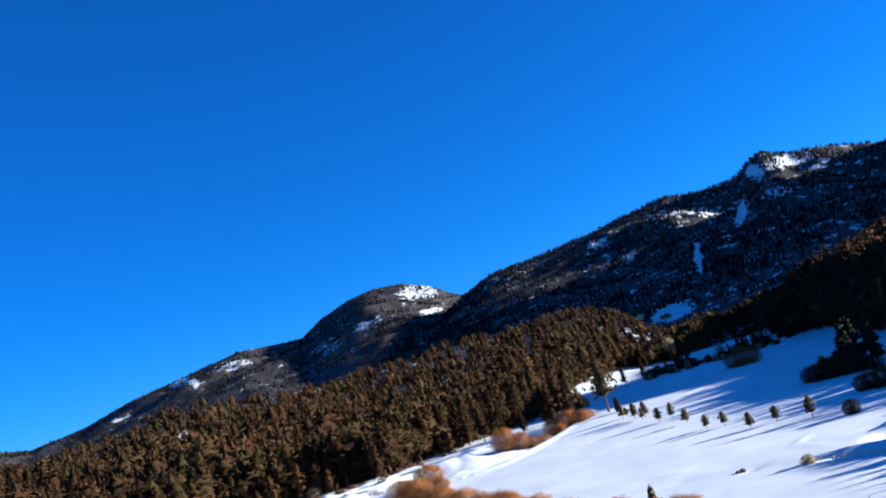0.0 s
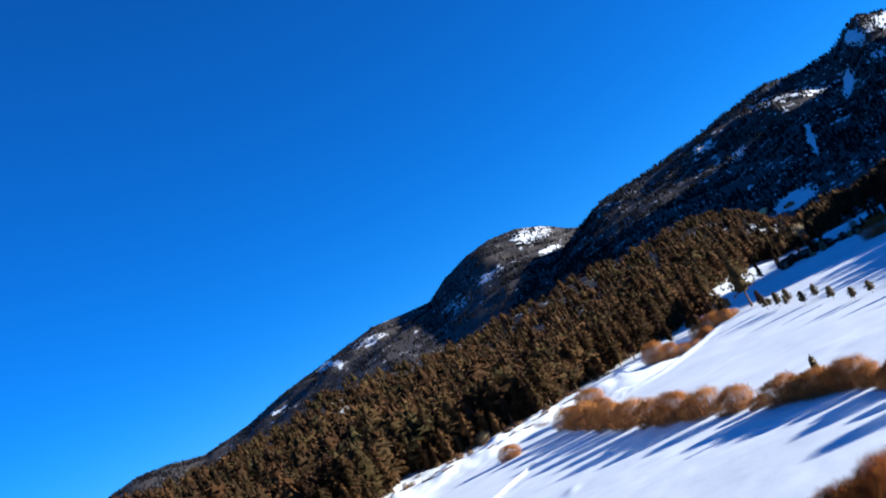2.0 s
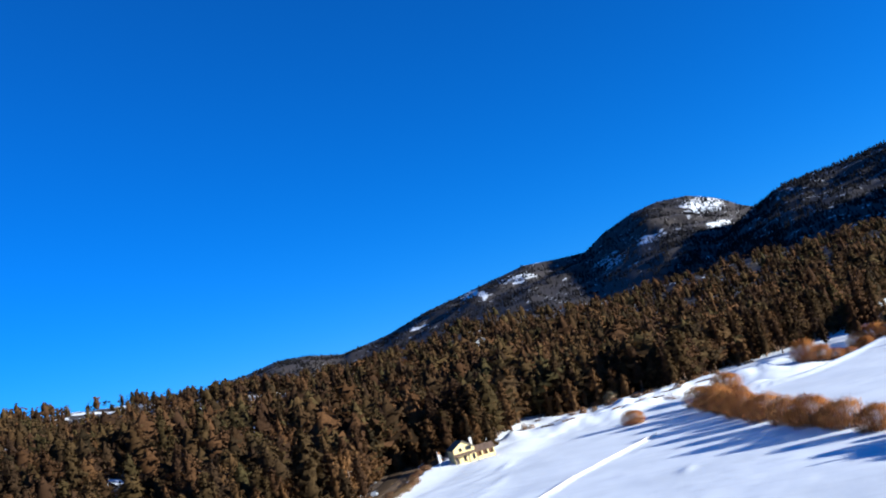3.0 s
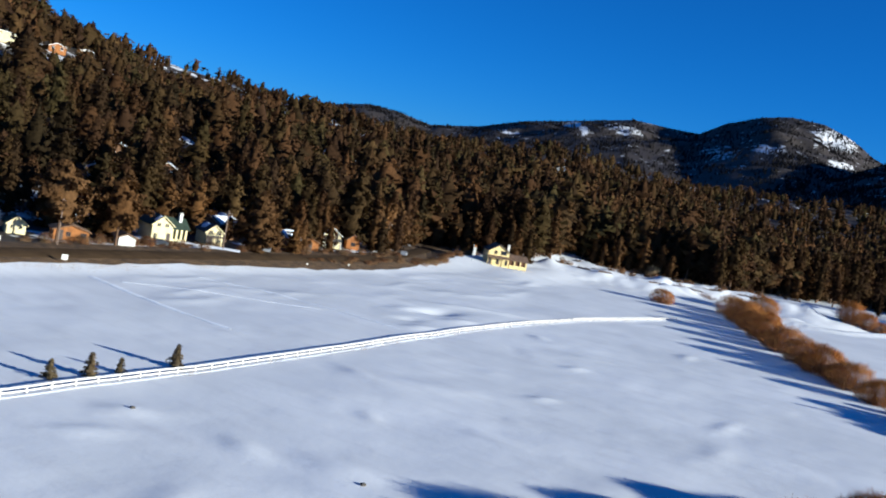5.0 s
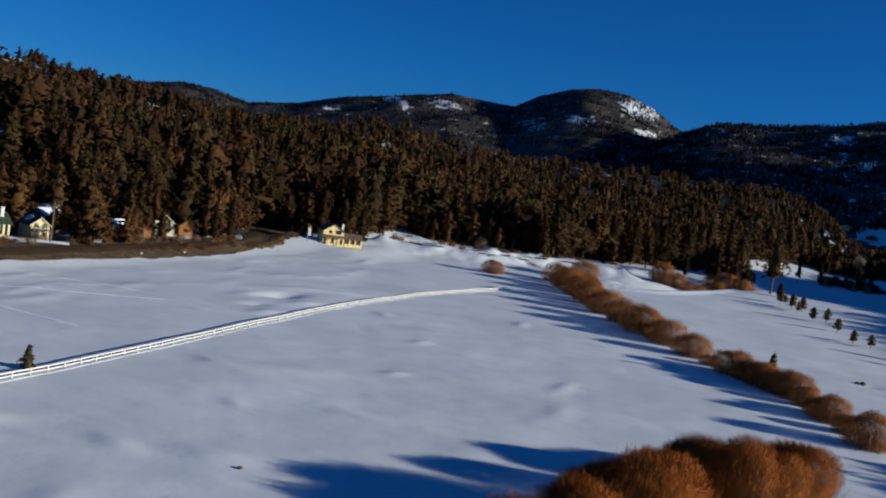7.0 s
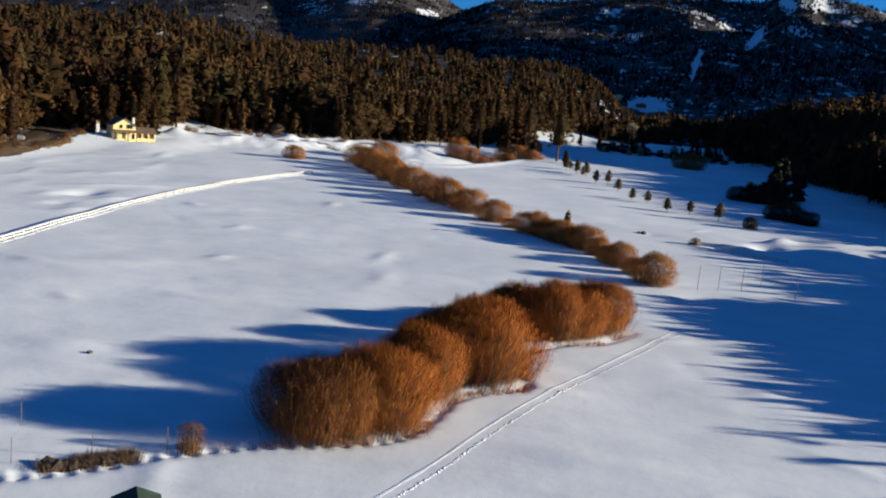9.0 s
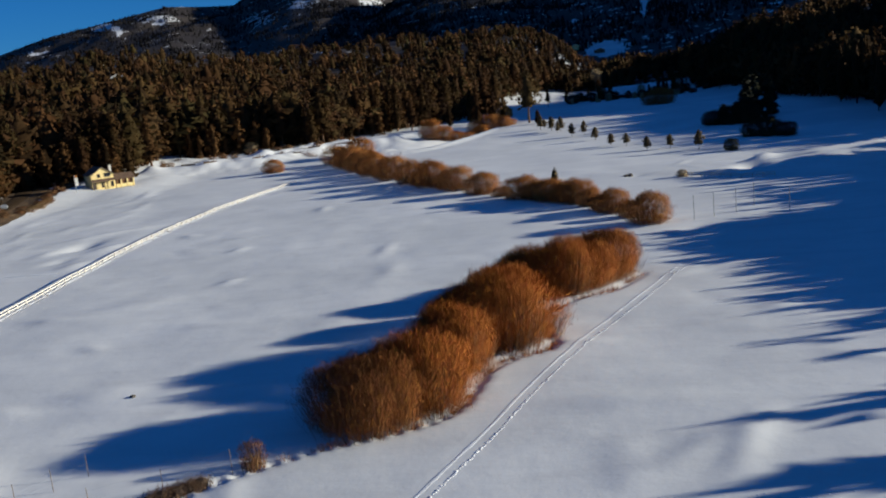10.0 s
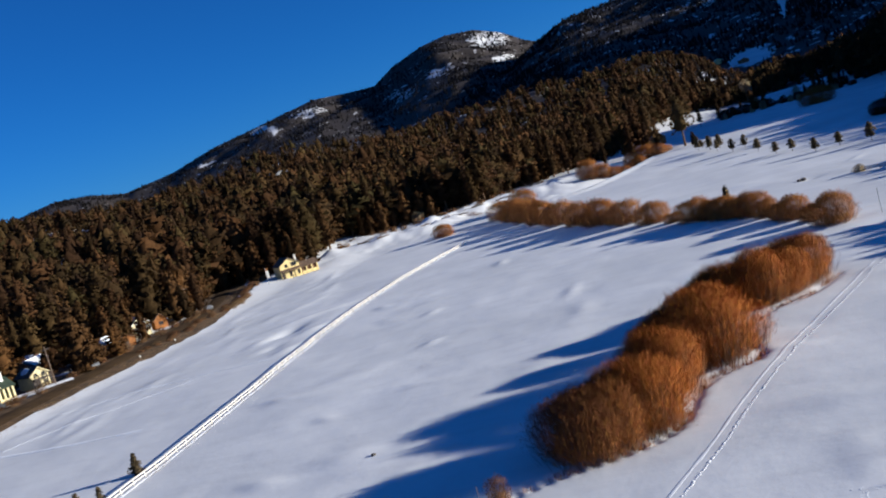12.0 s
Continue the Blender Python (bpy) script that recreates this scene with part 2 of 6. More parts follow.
def needle_material(name, colours, vary=0.25, near=1.2):
    """Conifer foliage: each tree takes its own place on a short scale of colours, mottled finely within the crown."""
    mat = bpy.data.materials.new(name)
    mat.use_nodes = True
    n, l = mat.node_tree.nodes, mat.node_tree.links
    bsdf = n["Principled BSDF"]
    bsdf.inputs["Roughness"].default_value, bsdf.inputs["Specular IOR Level"].default_value = 0.9, 0.06
    own, at, add, wrap, ramp = n.new("ShaderNodeObjectInfo"), n.new("ShaderNodeAttribute"), n.new("ShaderNodeMath"), n.new("ShaderNodeMath"), n.new("ShaderNodeValToRGB")
    at.attribute_name = "plant"
    add.operation, wrap.operation = "ADD", "FRACT"
    l.new(own.outputs["Random"], add.inputs[0])
    l.new(at.outputs["Fac"], add.inputs[1])
    l.new(add.outputs[0], wrap.inputs[0])
    l.new(wrap.outputs[0], ramp.inputs["Fac"])
    while len(ramp.color_ramp.elements) < len(colours):
        ramp.color_ramp.elements.new(0.5)
    for k, c in enumerate(colours):
        ramp.color_ramp.elements[k].position = k / (len(colours) - 1)
        ramp.color_ramp.elements[k].color = (*c, 1)
    co, geo = n.new("ShaderNodeTexCoord"), n.new("ShaderNodeNewGeometry")
    value = None
    for source, lo, hi in ((near, 1 - vary, 1 + vary), (0.03, 0.62, 1.3), (None, 0.82, 1.18)):
        r = n.new("ShaderNodeMapRange")
        r.inputs["To Min"].default_value, r.inputs["To Max"].default_value = lo, hi
        if source:
            t = n.new("ShaderNodeTexNoise")
            t.inputs["Scale"].default_value, t.inputs["Detail"].default_value = source, 3
            l.new(geo.outputs["Position"], t.inputs["Vector"])
            r.inputs["From Min"].default_value, r.inputs["From Max"].default_value = 0.3, 0.7
            l.new(t.outputs["Fac"], r.inputs["Value"])
        else:
            l.new(geo.outputs["Random Per Island"], r.inputs["Value"])
        if value is None:
            value = r.outputs["Result"]
        else:
            m = n.new("ShaderNodeMath")
            m.operation = "MULTIPLY"
            l.new(value, m.inputs[0])
            l.new(r.outputs["Result"], m.inputs[1])
            value = m.outputs[0]
    hsv = n.new("ShaderNodeHueSaturation")
    l.new(ramp.outputs["Color"], hsv.inputs["Color"])
    l.new(value, hsv.inputs["Value"])
    l.new(hsv.outputs["Color"], bsdf.inputs["Base Color"])
    thin, both = n.new("ShaderNodeBsdfTranslucent"), n.new("ShaderNodeMixShader")
    both.inputs["Fac"].default_value = 0.28
    l.new(hsv.outputs["Color"], thin.inputs["Color"])
    l.new(bsdf.outputs["BSDF"], both.inputs[1])
    l.new(thin.outputs["BSDF"], both.inputs[2])
    l.new(both.outputs["Shader"], n["Material Output"].inputs["Surface"])
    return mat


GROUND = ground_material()
ASPHALT = material("old_asphalt", (0.060, 0.037, 0.018), 0.95, scale=0.3, fine=6, bump=0.3, spec=0.08)
VERGE = material("dry_grass_verge", (0.105, 0.062, 0.028), 0.95, scale=0.5, fine=5, bump=0.8, bump_dist=0.15, vary=0.5)
DRY_GRASS = material("dry_grass", (0.30, 0.19, 0.09), 0.9, island=0.5)
NEEDLES = needle_material("pine_needles", ((0.0255, 0.0179, 0.0080), (0.0439, 0.0230, 0.0094), (0.0571, 0.0352, 0.0128), (0.0316, 0.0175, 0.0094), (0.0650, 0.0315, 0.0128), (0.0470, 0.0352, 0.0128), (0.0880, 0.0420, 0.0160), (0.0296, 0.0159, 0.0085)))
# far needles darker and bluer: distance haze and slope shade put into the colour
NEEDLES_FAR = needle_material("hazed_distant_needles", ((0.012, 0.0115, 0.013), (0.018, 0.0165, 0.0165), (0.027, 0.0215, 0.0185)), 0.25, 0.1)
NEEDLES_DARK = material("dark_fir_needles", (0.025, 0.025, 0.013), 0.85, spec=0.1, scale=0.2, fine=1.5, bump=0, island=0.5)
BARK = material("pine_bark", (0.13, 0.075, 0.042), 0.9, scale=2, fine=14, bump=0.5)
TWIG = material("bare_willow_twigs", (0.34, 0.092, 0.009), 0.75, spec=0.1, scale=0.22, fine=2, bump=0, island=0.45, vary=0.42, spots=(0.13, 0.046, 0.015), other=(0.25, 0.072, 0.011))
# purple-brown copy of TWIG: shade of shrubs facing away from the sun, as colour
TWIG_SHADED = material("shaded_willow_twigs", (0.21, 0.072, 0.018), 0.75, spec=0.1, scale=0.3, fine=2, bump=0, island=0.45, vary=0.4, spots=(0.11, 0.045, 0.022), other=(0.27, 0.085, 0.014))
TWIG_TAN = material("tan_willow_twigs", (0.34, 0.116, 0.021), 0.75, spec=0.1, scale=0.5, fine=3, bump=0, island=0.28, other=(0.29, 0.116, 0.032))
WILLOW_BARK = material("willow_bark", (0.16, 0.075, 0.035), 0.85, spec=0.1, scale=0.5, fine=3, bump=0, island=0.3)
TWIG_BROWN = material("rusty_brown_twigs", (0.20, 0.085, 0.035), 0.8, spec=0.1, scale=0.5, fine=3, bump=0, island=0.45, other=(0.16, 0.10, 0.05))
TWIG_PALE = material("pale_bare_twigs", (0.36, 0.26, 0.14), 0.75, scale=0.5, fine=3, bump=0, island=0.4)
WHITE_RAIL = material("weathered_white_paint", (0.76, 0.70, 0.60), 0.55, scale=1.5, fine=25, bump=0.1)
SNOW = material("packed_snow", (0.78, 0.78, 0.79), 0.7, scale=0.7, fine=5, bump=0.5, bump_dist=0.1, vary=0.08)
FRESH_SNOW = material("churned_fresh_snow", (0.90, 0.90, 0.90), 0.7, scale=0.7, fine=5, bump=0.4, bump_dist=0.1, vary=0.06)
CREAM = material("cream_stucco", (0.80, 0.62, 0.27), 0.85, scale=0.8, fine=20, bump=0.2, vary=0.12)
PALE_WALL = material("pale_yellow_siding", (0.74, 0.62, 0.34), 0.8, scale=0.8, fine=20, bump=0.2, vary=0.12)
WHITE_WALL = material("white_siding", (0.66, 0.63, 0.55), 0.7, scale=0.8, fine=20, bump=0.2, vary=0.1)
ORANGE_WALL = material("orange_stained_cedar", (0.29, 0.112, 0.028), 0.8, scale=1, fine=12, bump=0.3)
BROWN_WALL = material("brown_log_wall", (0.17, 0.09, 0.045), 0.85, scale=1, fine=10, bump=0.4)
GREEN_ROOF = material("green_metal_roof", (0.038, 0.055, 0.036), 0.85, scale=0.8, fine=8, bump=0.1)
BROWN_ROOF = material("brown_shingle_roof", (0.15, 0.095, 0.06), 0.9, scale=1.2, fine=8, bump=0.6)
GREY_ROOF = material("grey_shingle_roof", (0.075, 0.07, 0.065), 0.95, scale=1.2, fine=8, bump=0.6)
GREEN_BOARDS = material("dark_green_boards", (0.045, 0.055, 0.035), 0.8, scale=1, fine=12, bump=0.3)
TRIM = material("dark_trim", (0.07, 0.05, 0.04), 0.6, scale=2, fine=20, bump=0.1)
GLASS = material("window_glass", (0.02, 0.025, 0.03), 0.08, scale=1, fine=3, bump=0, spec=0.6)
METAL = material("galvanised_steel", (0.30, 0.31, 0.32), 0.45, metal=0.8, scale=2, fine=20, bump=0.05)
POLE = material("weathered_pole_wood", (0.19, 0.13, 0.09), 0.9, scale=2, fine=15, bump=0.4)
STONE = material("dark_boulder", (0.10, 0.085, 0.07), 0.9, scale=2, fine=9, bump=0.6)

# ---- the lie of the land: azimuths clockwise from +y, in degrees, and ridge heights as slopes seen from the meadow ----
EYE_Z = 29.0
# near ridge past az 28 is unseen, raised to shade the right side
NEAR_AZ = [-180, -110, -75, -60, -54, -51, -48, -45, -42, -38, -35, -31.6, -28, -24.6, -21.5, -19, -17, -13, -9, -4, 3, 5, 7.6, 10, 14, 18, 22, 28, 34, 46, 54, 62, 110, 180]
NEAR_EL = [1.0, 2.0, 6.5, 7.2, 6.4, 5.3, 4.5, 3.9, 3.65, 3.55, 3.3, 2.8, 2.85, 3.05, 3.55, 3.6, 3.2, 2.9, 2.65, 2.6, 2.9, 2.0, 0.3, 0.2, 0.6, 1.7, 2.3, 2.6, 7.4, 7.4, 2.0, 1.0, 1.0, 1.0]
NEAR_R0_AZ, NEAR_R0 = [-180, -80, -50, -38, -27, -20, -8, 2, 6, 12, 20, 30, 60, 180], [500, 260, 225, 285, 400, 470, 490, 560, 640, 640, 470, 420, 420, 500]
NEAR_R1_AZ, NEAR_R1 = [-180, -60, -45, -30, -10, 4, 9, 20, 32, 50, 65, 180], [1500, 720, 820, 1080, 1250, 1250, 1000, 900, 720, 720, 1300, 1500]
# past az 28 this mountain is unseen, heightened to shadow the visible face
DARK_AZ = [-180, -30, -14, -8, -5, -3.3, -1.5, 1, 2.5, 5.7, 8, 10, 12, 14, 15.2, 16, 17.5, 19, 21, 22.5, 25.5, 30, 35, 42, 47, 52, 57, 120, 180]
DARK_EL = [0.5, 0.8, 1.9, 3.2, 4.2, 5.1, 5.9, 6.1, 6.25, 6.7, 7.1, 7.35, 7.05, 7.05, 7.8, 8.1, 7.5, 7.4, 6.8, 6.45, 6.2, 8.5, 11.0, 11.5, 8.0, 3.0, 1.2, 1.0, 0.5]
FAR_AZ = [-180, -80, -45, -35, -33.4, -31.6, -29.4, -26.5, -23.6, -20.8, -17.3, -14.7, -13.4, -12.1, -10.1, -8.5, -6.7, -5.3, -3.9, -2, 10, 60, 180]
FAR_EL = [0.5, 1.0, 2.2, 3.25, 3.6, 3.5, 3.05, 3.5, 4.35, 4.87, 5.5, 5.35, 5.3, 6.1, 6.8, 7.05, 6.9, 6.35, 5.45, 4.6, 2.0, 0.8, 0.5]
EDGE_AZ = [-75, -60, -52, -46, -40, -34, -31, -27, -22, -19, -14, -10, -7, -4, -1, 2, 5, 8, 13, 16.5, 18, 21, 25, 33, 60]
EDGE_R = [225, 232, 246, 258, 272, 300, 330, 372, 372, 432, 436, 428, 470, 500, 525, 640, 720, 690, 670, 580, 500, 440, 395, 400, 420]
# (x, y, radius along, radius across, turn, height): drifts and berms on the meadow
MOUNDS = [(-87.8, 185, 5, 2.6, 75, -0.9), (-89, 199, 7, 1.8, 45, 0.5), (-81, 206, 5, 1.6, 35, 0.45), (-79.3, 179.5, 5, 2.5, 60, 0.45), (-79, 161, 4, 2.2, 70, 0.4), (-84.5, 167, 3, 1.6, 60, -0.4), (-92, 178, 4, 2.2, 80, 0.3),
          (-41, 79, 4, 2, 10, 0.25), (-64, 74, 3, 2, 40, 0.25), (-20, 100, 6, 3, 70, 0.2), (-52, 120, 7, 3, 30, 0.22)]
# banks and hollows by the wire fence, and at the foot of the wood
MOUNDS += [(66, 219, 4.5, 2.8, 45, -1.7), (71, 226, 6, 2.4, 35, 1.6), (88, 227, 13, 3.0, 8, 2.0), (104, 230, 9, 2.8, 20, 2.2), (76, 216, 5, 2.4, 20, 1.2), (71, 208, 5, 2.0, 10, -1.0), (54.5, 206.5, 6, 2.0, -35, -1.0), (57, 210, 6, 2.0, -30, 0.8), (84, 218, 5, 2.2, 0, 0.9),
          (62, 202, 6, 2, 30, -0.7), (33, 141, 5, 2.5, 30, -0.7),
          (-125, 440, 22, 6, 60, 1.8), (-90, 450, 22, 5, 75, 1.4), (-40, 430, 16, 5, 70, 1.2), (38, 219, 2.5, 1.2, 10, -0.6)]
CREEK = [(-40, 43.5), (-31, 49.3), (-25.9, 52.9), (-23.6, 55.3), (-18.4, 59.2), (-15.5, 60.7), (-13, 61.6), (-10.9, 62.3), (-8.4, 63.4), (-6.3, 64.9), (-4.8, 66.8), (-4.0, 69.2), (-3.0, 73), (-2.0, 76.8), (-0.3, 79.4), (2.4, 80.9), (4.8, 82.0), (5.2, 84.4), (4.2, 90), (4.8, 96), (8.0, 100.4), (11, 102.4), (14.3, 104.4), (16.8, 108), (19.4, 112)]
_g = np.random.default_rng(19)
for _k in range(46):
    MOUNDS.append((_g.uniform(-132, -96), _g.uniform(120, 300), _g.uniform(4, 11), _g.uniform(1.3, 2.3), _g.uniform(55, 105), _g.uniform(0.05, 0.17)))
for _k in range(34):
    _a, _r = radians(_g.uniform(-24, -4)), _g.uniform(365, 470)
    MOUNDS.append((_r * math.sin(_a), _r * math.cos(_a), _g.uniform(4, 11), _g.uniform(1.5, 3.0), _g.uniform(-20, 30), _g.uniform(0.5, 1.7)))
for _k in range(70):
    _x, _y = _g.uniform(-70, 60), _g.uniform(50, 260)
    MOUNDS.append((_x, _y, _g.uniform(2, 6), _g.uniform(1.0, 2.2), _g.uniform(0, 180), _g.uniform(-0.12, 0.3)))
creek_line = polyline(CREEK, 1.5)[0]
# the far end of the meadow: a lip, the creek's hollow behind it and a sunlit bank at the foot of the wood
EDGES = [(polyline([(22, 486), (15, 452), (7, 423), (-1, 397), (-11, 377), (-19, 364), (-30, 357), (-42, 357)], 4)[0], 1.1, 2.6, False),
         (polyline([(8, 452), (-4, 418), (-14, 398), (-26, 386), (-38, 384), (-56, 388)], 4)[0], -3.0, 8.0, False),
         (polyline([(-128, 352), (-112, 356), (-99, 360), (-90, 362), (-84, 368), (-79, 380), (-70, 389), (-60, 399), (-48, 404), (-36, 406)], 2)[0], 2.3, 5.0, True),
         (polyline([(-118, 376), (-104, 380), (-94, 384), (-84, 396), (-72, 408), (-58, 416)], 2)[0], 1.8, 4.6, True)]


def near_ground(x, y):
    z = 2.0 * sm(-126, -146, x) + 3.0 * sm(340, 450, np.hypot(x, y)) + 1.6 * sm(280, 302, y) * sm(-104, -124, x) * sm(-150, -140, x) * sm(380, 340, y)
    for mx, my, a, b, turn, h in MOUNDS:
        c, s = math.cos(radians(turn)), math.sin(radians(turn))
        u, v = ((x - mx) * c + (y - my) * s) / a, (-(x - mx) * s + (y - my) * c) / b
        z = z + h * np.exp(-(u * u + v * v))
    for line, h, w, heaped in EDGES:
        far = np.where((y > 325) & (y < 500) & (x > -150) & (x < 50))
        if far[0].size:
            gap = np.hypot(np.atleast_1d(x)[far][:, None] - line[:, 0], np.atleast_1d(y)[far][:, None] - line[:, 1]).min(1)
            lift = np.zeros(np.shape(np.atleast_1d(x)))
            lift[far] = h * np.exp(-((gap / w) ** 2))
            if heaped:
                fx, fy = np.atleast_1d(x)[far], np.atleast_1d(y)[far]
                lift[far] = lift[far] * (0.45 + 1.3 * vnoise(fx / 7, fy / 7, 31)) + 0.7 * (vnoise(fx / 3.2, fy / 5, 37) - 0.4) * np.exp(-((gap / (2.6 * w)) ** 2))
            z = z + lift.reshape(np.shape(z))
    flat = 1 - sm(-122, -134, x) * sm(420, 330, y)
    return z + (0.5 * fbm(x / 28, y / 28, 3) + 0.10 * fbm(x / 7, y / 7, 5)) * flat


def land(x, y):
    """Height of the ground anywhere."""
    x, y = np.asarray(x, float), np.asarray(y, float)
    r, az = np.hypot(x, y), np.degrees(np.arctan2(x, y))
    r0, r1 = np.interp(az, NEAR_R0_AZ, NEAR_R0), np.interp(az, NEAR_R1_AZ, NEAR_R1)
    z1 = np.maximum(EYE_Z + r1 * np.tan(np.radians(np.interp(az, NEAR_AZ, NEAR_EL))) - 11, 5)
    hill = z1 * np.clip((r - r0) / (r1 - r0), 0, 1) ** 1.15 * (1 - 0.4 * sm(r1, r1 * 1.5, r))
    z2 = EYE_Z + 2500 * np.tan(np.radians(np.interp(az, DARK_AZ, DARK_EL))) - 1
    dark = z2 * np.clip((r - 1250) / 1250, 0, 1) ** 1.1 * (1 - 0.5 * sm(2500, 3300, r))
    z3 = EYE_Z + 3100 * np.tan(np.radians(np.interp(az, FAR_AZ, FAR_EL))) + 1
    far = z3 * np.clip((r - 1700) / 1400, 0, 1) * (1 - 0.4 * sm(3100, 4300, r))
    rough = fbm(x / 170, y / 170, 9, 5)
    up = np.maximum(hill, np.maximum(dark, far))
    crest = np.minimum(sm(2500, 2250, r) + sm(2560, 2700, r), 1) * np.minimum(sm(3100, 2800, r) + sm(3150, 3300, r), 1)
    return near_ground(x, y) * (1 - sm(600, 1000, r)) + up + rough * up * 0.32 * crest + 6 * rough * sm(500, 800, r)


def height(x, y):
    return float(land(np.array([x]), np.array([y]))[0])


def slope_angle(x, y, z):
    return np.degrees(np.arctan2(z - EYE_Z, np.hypot(x, y)))


# cleared ski runs and open snow on the mountains: azimuth, slope angle, half width, half height, lean, cover
RUNS = [(15.4, 7.1, 0.45, 0.55, -0.3, 1.1), (13.9, 5.0, 0.32, 0.7, 0.55, 1.1), (10.8, 3.2, 0.17, 1.0, 0.12, 1.25), (8.46, 0.72, 1.25, 0.5, 0.0, 0.95), (9.6, 6.4, 1.1, 0.35, -1.2, 0.64), (11.0, 6.1, 0.9, 0.3, -2.0, 0.66), (12.6, 5.6, 1.2, 0.3, -1.5, 0.66), (16.2, 5.6, 0.9, 0.4, -1.0, 0.66), (5.5, 5.9, 0.8, 0.3, -1.5, 0.62),
        (17.3, 7.1, 1.5, 0.5, -1.5, 0.68), (18.6, 6.4, 1.0, 0.4, -1.0, 0.55), (7.0, 4.5, 0.6, 0.4, 0.5, 0.6)]
# bald patches on the sunlit mountains
RUNS += [(-20.05, 4.35, 0.22, 0.3, -0.3, 0.9), (-20.6, 4.7, 0.5, 0.12, -1.0, 0.85), (-20.9, 4.55, 0.7, 0.16, -1.0, 0.8), (-17.8, 4.85, 1.3, 0.3, -1.5, 0.6),
        (-6.0, 6.1, 1.4, 0.65, -0.9, 0.6), (-9.4, 5.1, 1.0, 0.4, 1.0, 0.6), (-5.4, 4.8, 0.7, 0.22, -1.5, 0.75), (-12.0, 4.4, 1.4, 0.5, 0.5, 0.5), (-24.5, 3.5, 0.6, 0.16, 0.0, 0.7), (-20.7, 1.5, 0.25, 0.08, 0, 1.0), (-18.7, 1.44, 0.3, 0.08, 0, 1.0)]


def snow_cover(x, y, z):
    r, az, el = np.hypot(x, y), np.degrees(np.arctan2(x, y)), slope_angle(x, y, z)
    r0 = np.interp(az, EDGE_AZ, EDGE_R)
    cover = 1.1 - 0.72 * sm(r0 - 5, r0 + 30, r) - 0.03 * sm(900, 1500, r) - 0.12 * sm(-30, -24, az) * sm(6, 3, az) * sm(1300, 1200, r) - 0.12 * sm(-2, -5, az) * sm(1600, 2000, r) - 0.05 * sm(-5, -2, az) * sm(1200, 1500, r)
    village = sm(-136, -142, x) * sm(345, 325, y) * sm(-260, -240, x)
    cover = cover * (1 - village) + 0.44 * village
    for a, e, w, h, lean, most in RUNS:
        u, v = (az - a - lean * (el - e)) / w, (el - e) / h
        cover = np.maximum(cover, most - (0.75 if most > 1 else 0.35) * np.hypot(u, v) ** 4)
    return np.clip(cover, 0.0, 1.2)


# ---- ground: one sheet from the meadow to the mountains ----
def build_ground():
    fine = np.arange(-62, 30.01, 0.24)
    az = np.radians(np.r_[np.arange(-180, -62, 4.0), fine, np.arange(32, 180, 4.0)])
    rr = [0.0, 4.0]
    while rr[-1] < 4700:
        rr.append(rr[-1] * (1.0085 if rr[-1] < 330 else 1.005 if rr[-1] < 440 else 1.013 if rr[-1] < 600 else 1.011) + 0.35)
    rr = np.array(rr[1:])
    A, R = np.meshgrid(az, rr)
    x, y = (R * np.sin(A)).ravel(), (R * np.cos(A)).ravel()
    z = land(x, y)
    cut = np.full(len(x), 99.0)
    near = np.where((np.abs(x) < 60) & (y > 30) & (y < 160))[0]
    d = np.hypot(x[near][:, None] - creek_line[:, 0], y[near][:, None] - creek_line[:, 1]).min(1)
    cut[near] = d
    z = z - 0.4 * np.exp(-((cut / 0.8) ** 2))
    cover = snow_cover(x, y, z)
    cover = cover - 0.5 * np.exp(-((cut / 0.6) ** 2))
    m, k = len(az), len(rr)
    i, j = np.meshgrid(np.arange(k - 1), np.arange(m), indexing="ij")
    a, b, c, e = i * m + j, i * m + (j + 1) % m, (i + 1) * m + (j + 1) % m, (i + 1) * m + j
    tris = np.concatenate([np.stack([a, c, b], -1).reshape(-1, 3), np.stack([a, e, c], -1).reshape(-1, 3)])
    middle = len(x)
    x, y, z, cover = np.r_[x, 0], np.r_[y, 0], np.r_[z, height(0, 0)], np.r_[cover, 1.1]
    ring = np.arange(m)
    tris = np.concatenate([tris, np.stack([np.full(m, middle), ring, (ring + 1) % m], -1)])
    # faces look up
    p = np.stack([x, y, z], 1)
    nz = np.cross(p[tris[:, 1]] - p[tris[:, 0]], p[tris[:, 2]] - p[tris[:, 0]])[:, 2]
    tris[nz < 0] = tris[nz < 0][:, ::-1]
    ob = new("ground", mesh_np("ground", p, tris, GROUND, True, {"snow": cover}))
    tagged(ob, "snow-covered meadow rising to patchy forested mountain slopes", "ground", kind="structure")


build_ground()


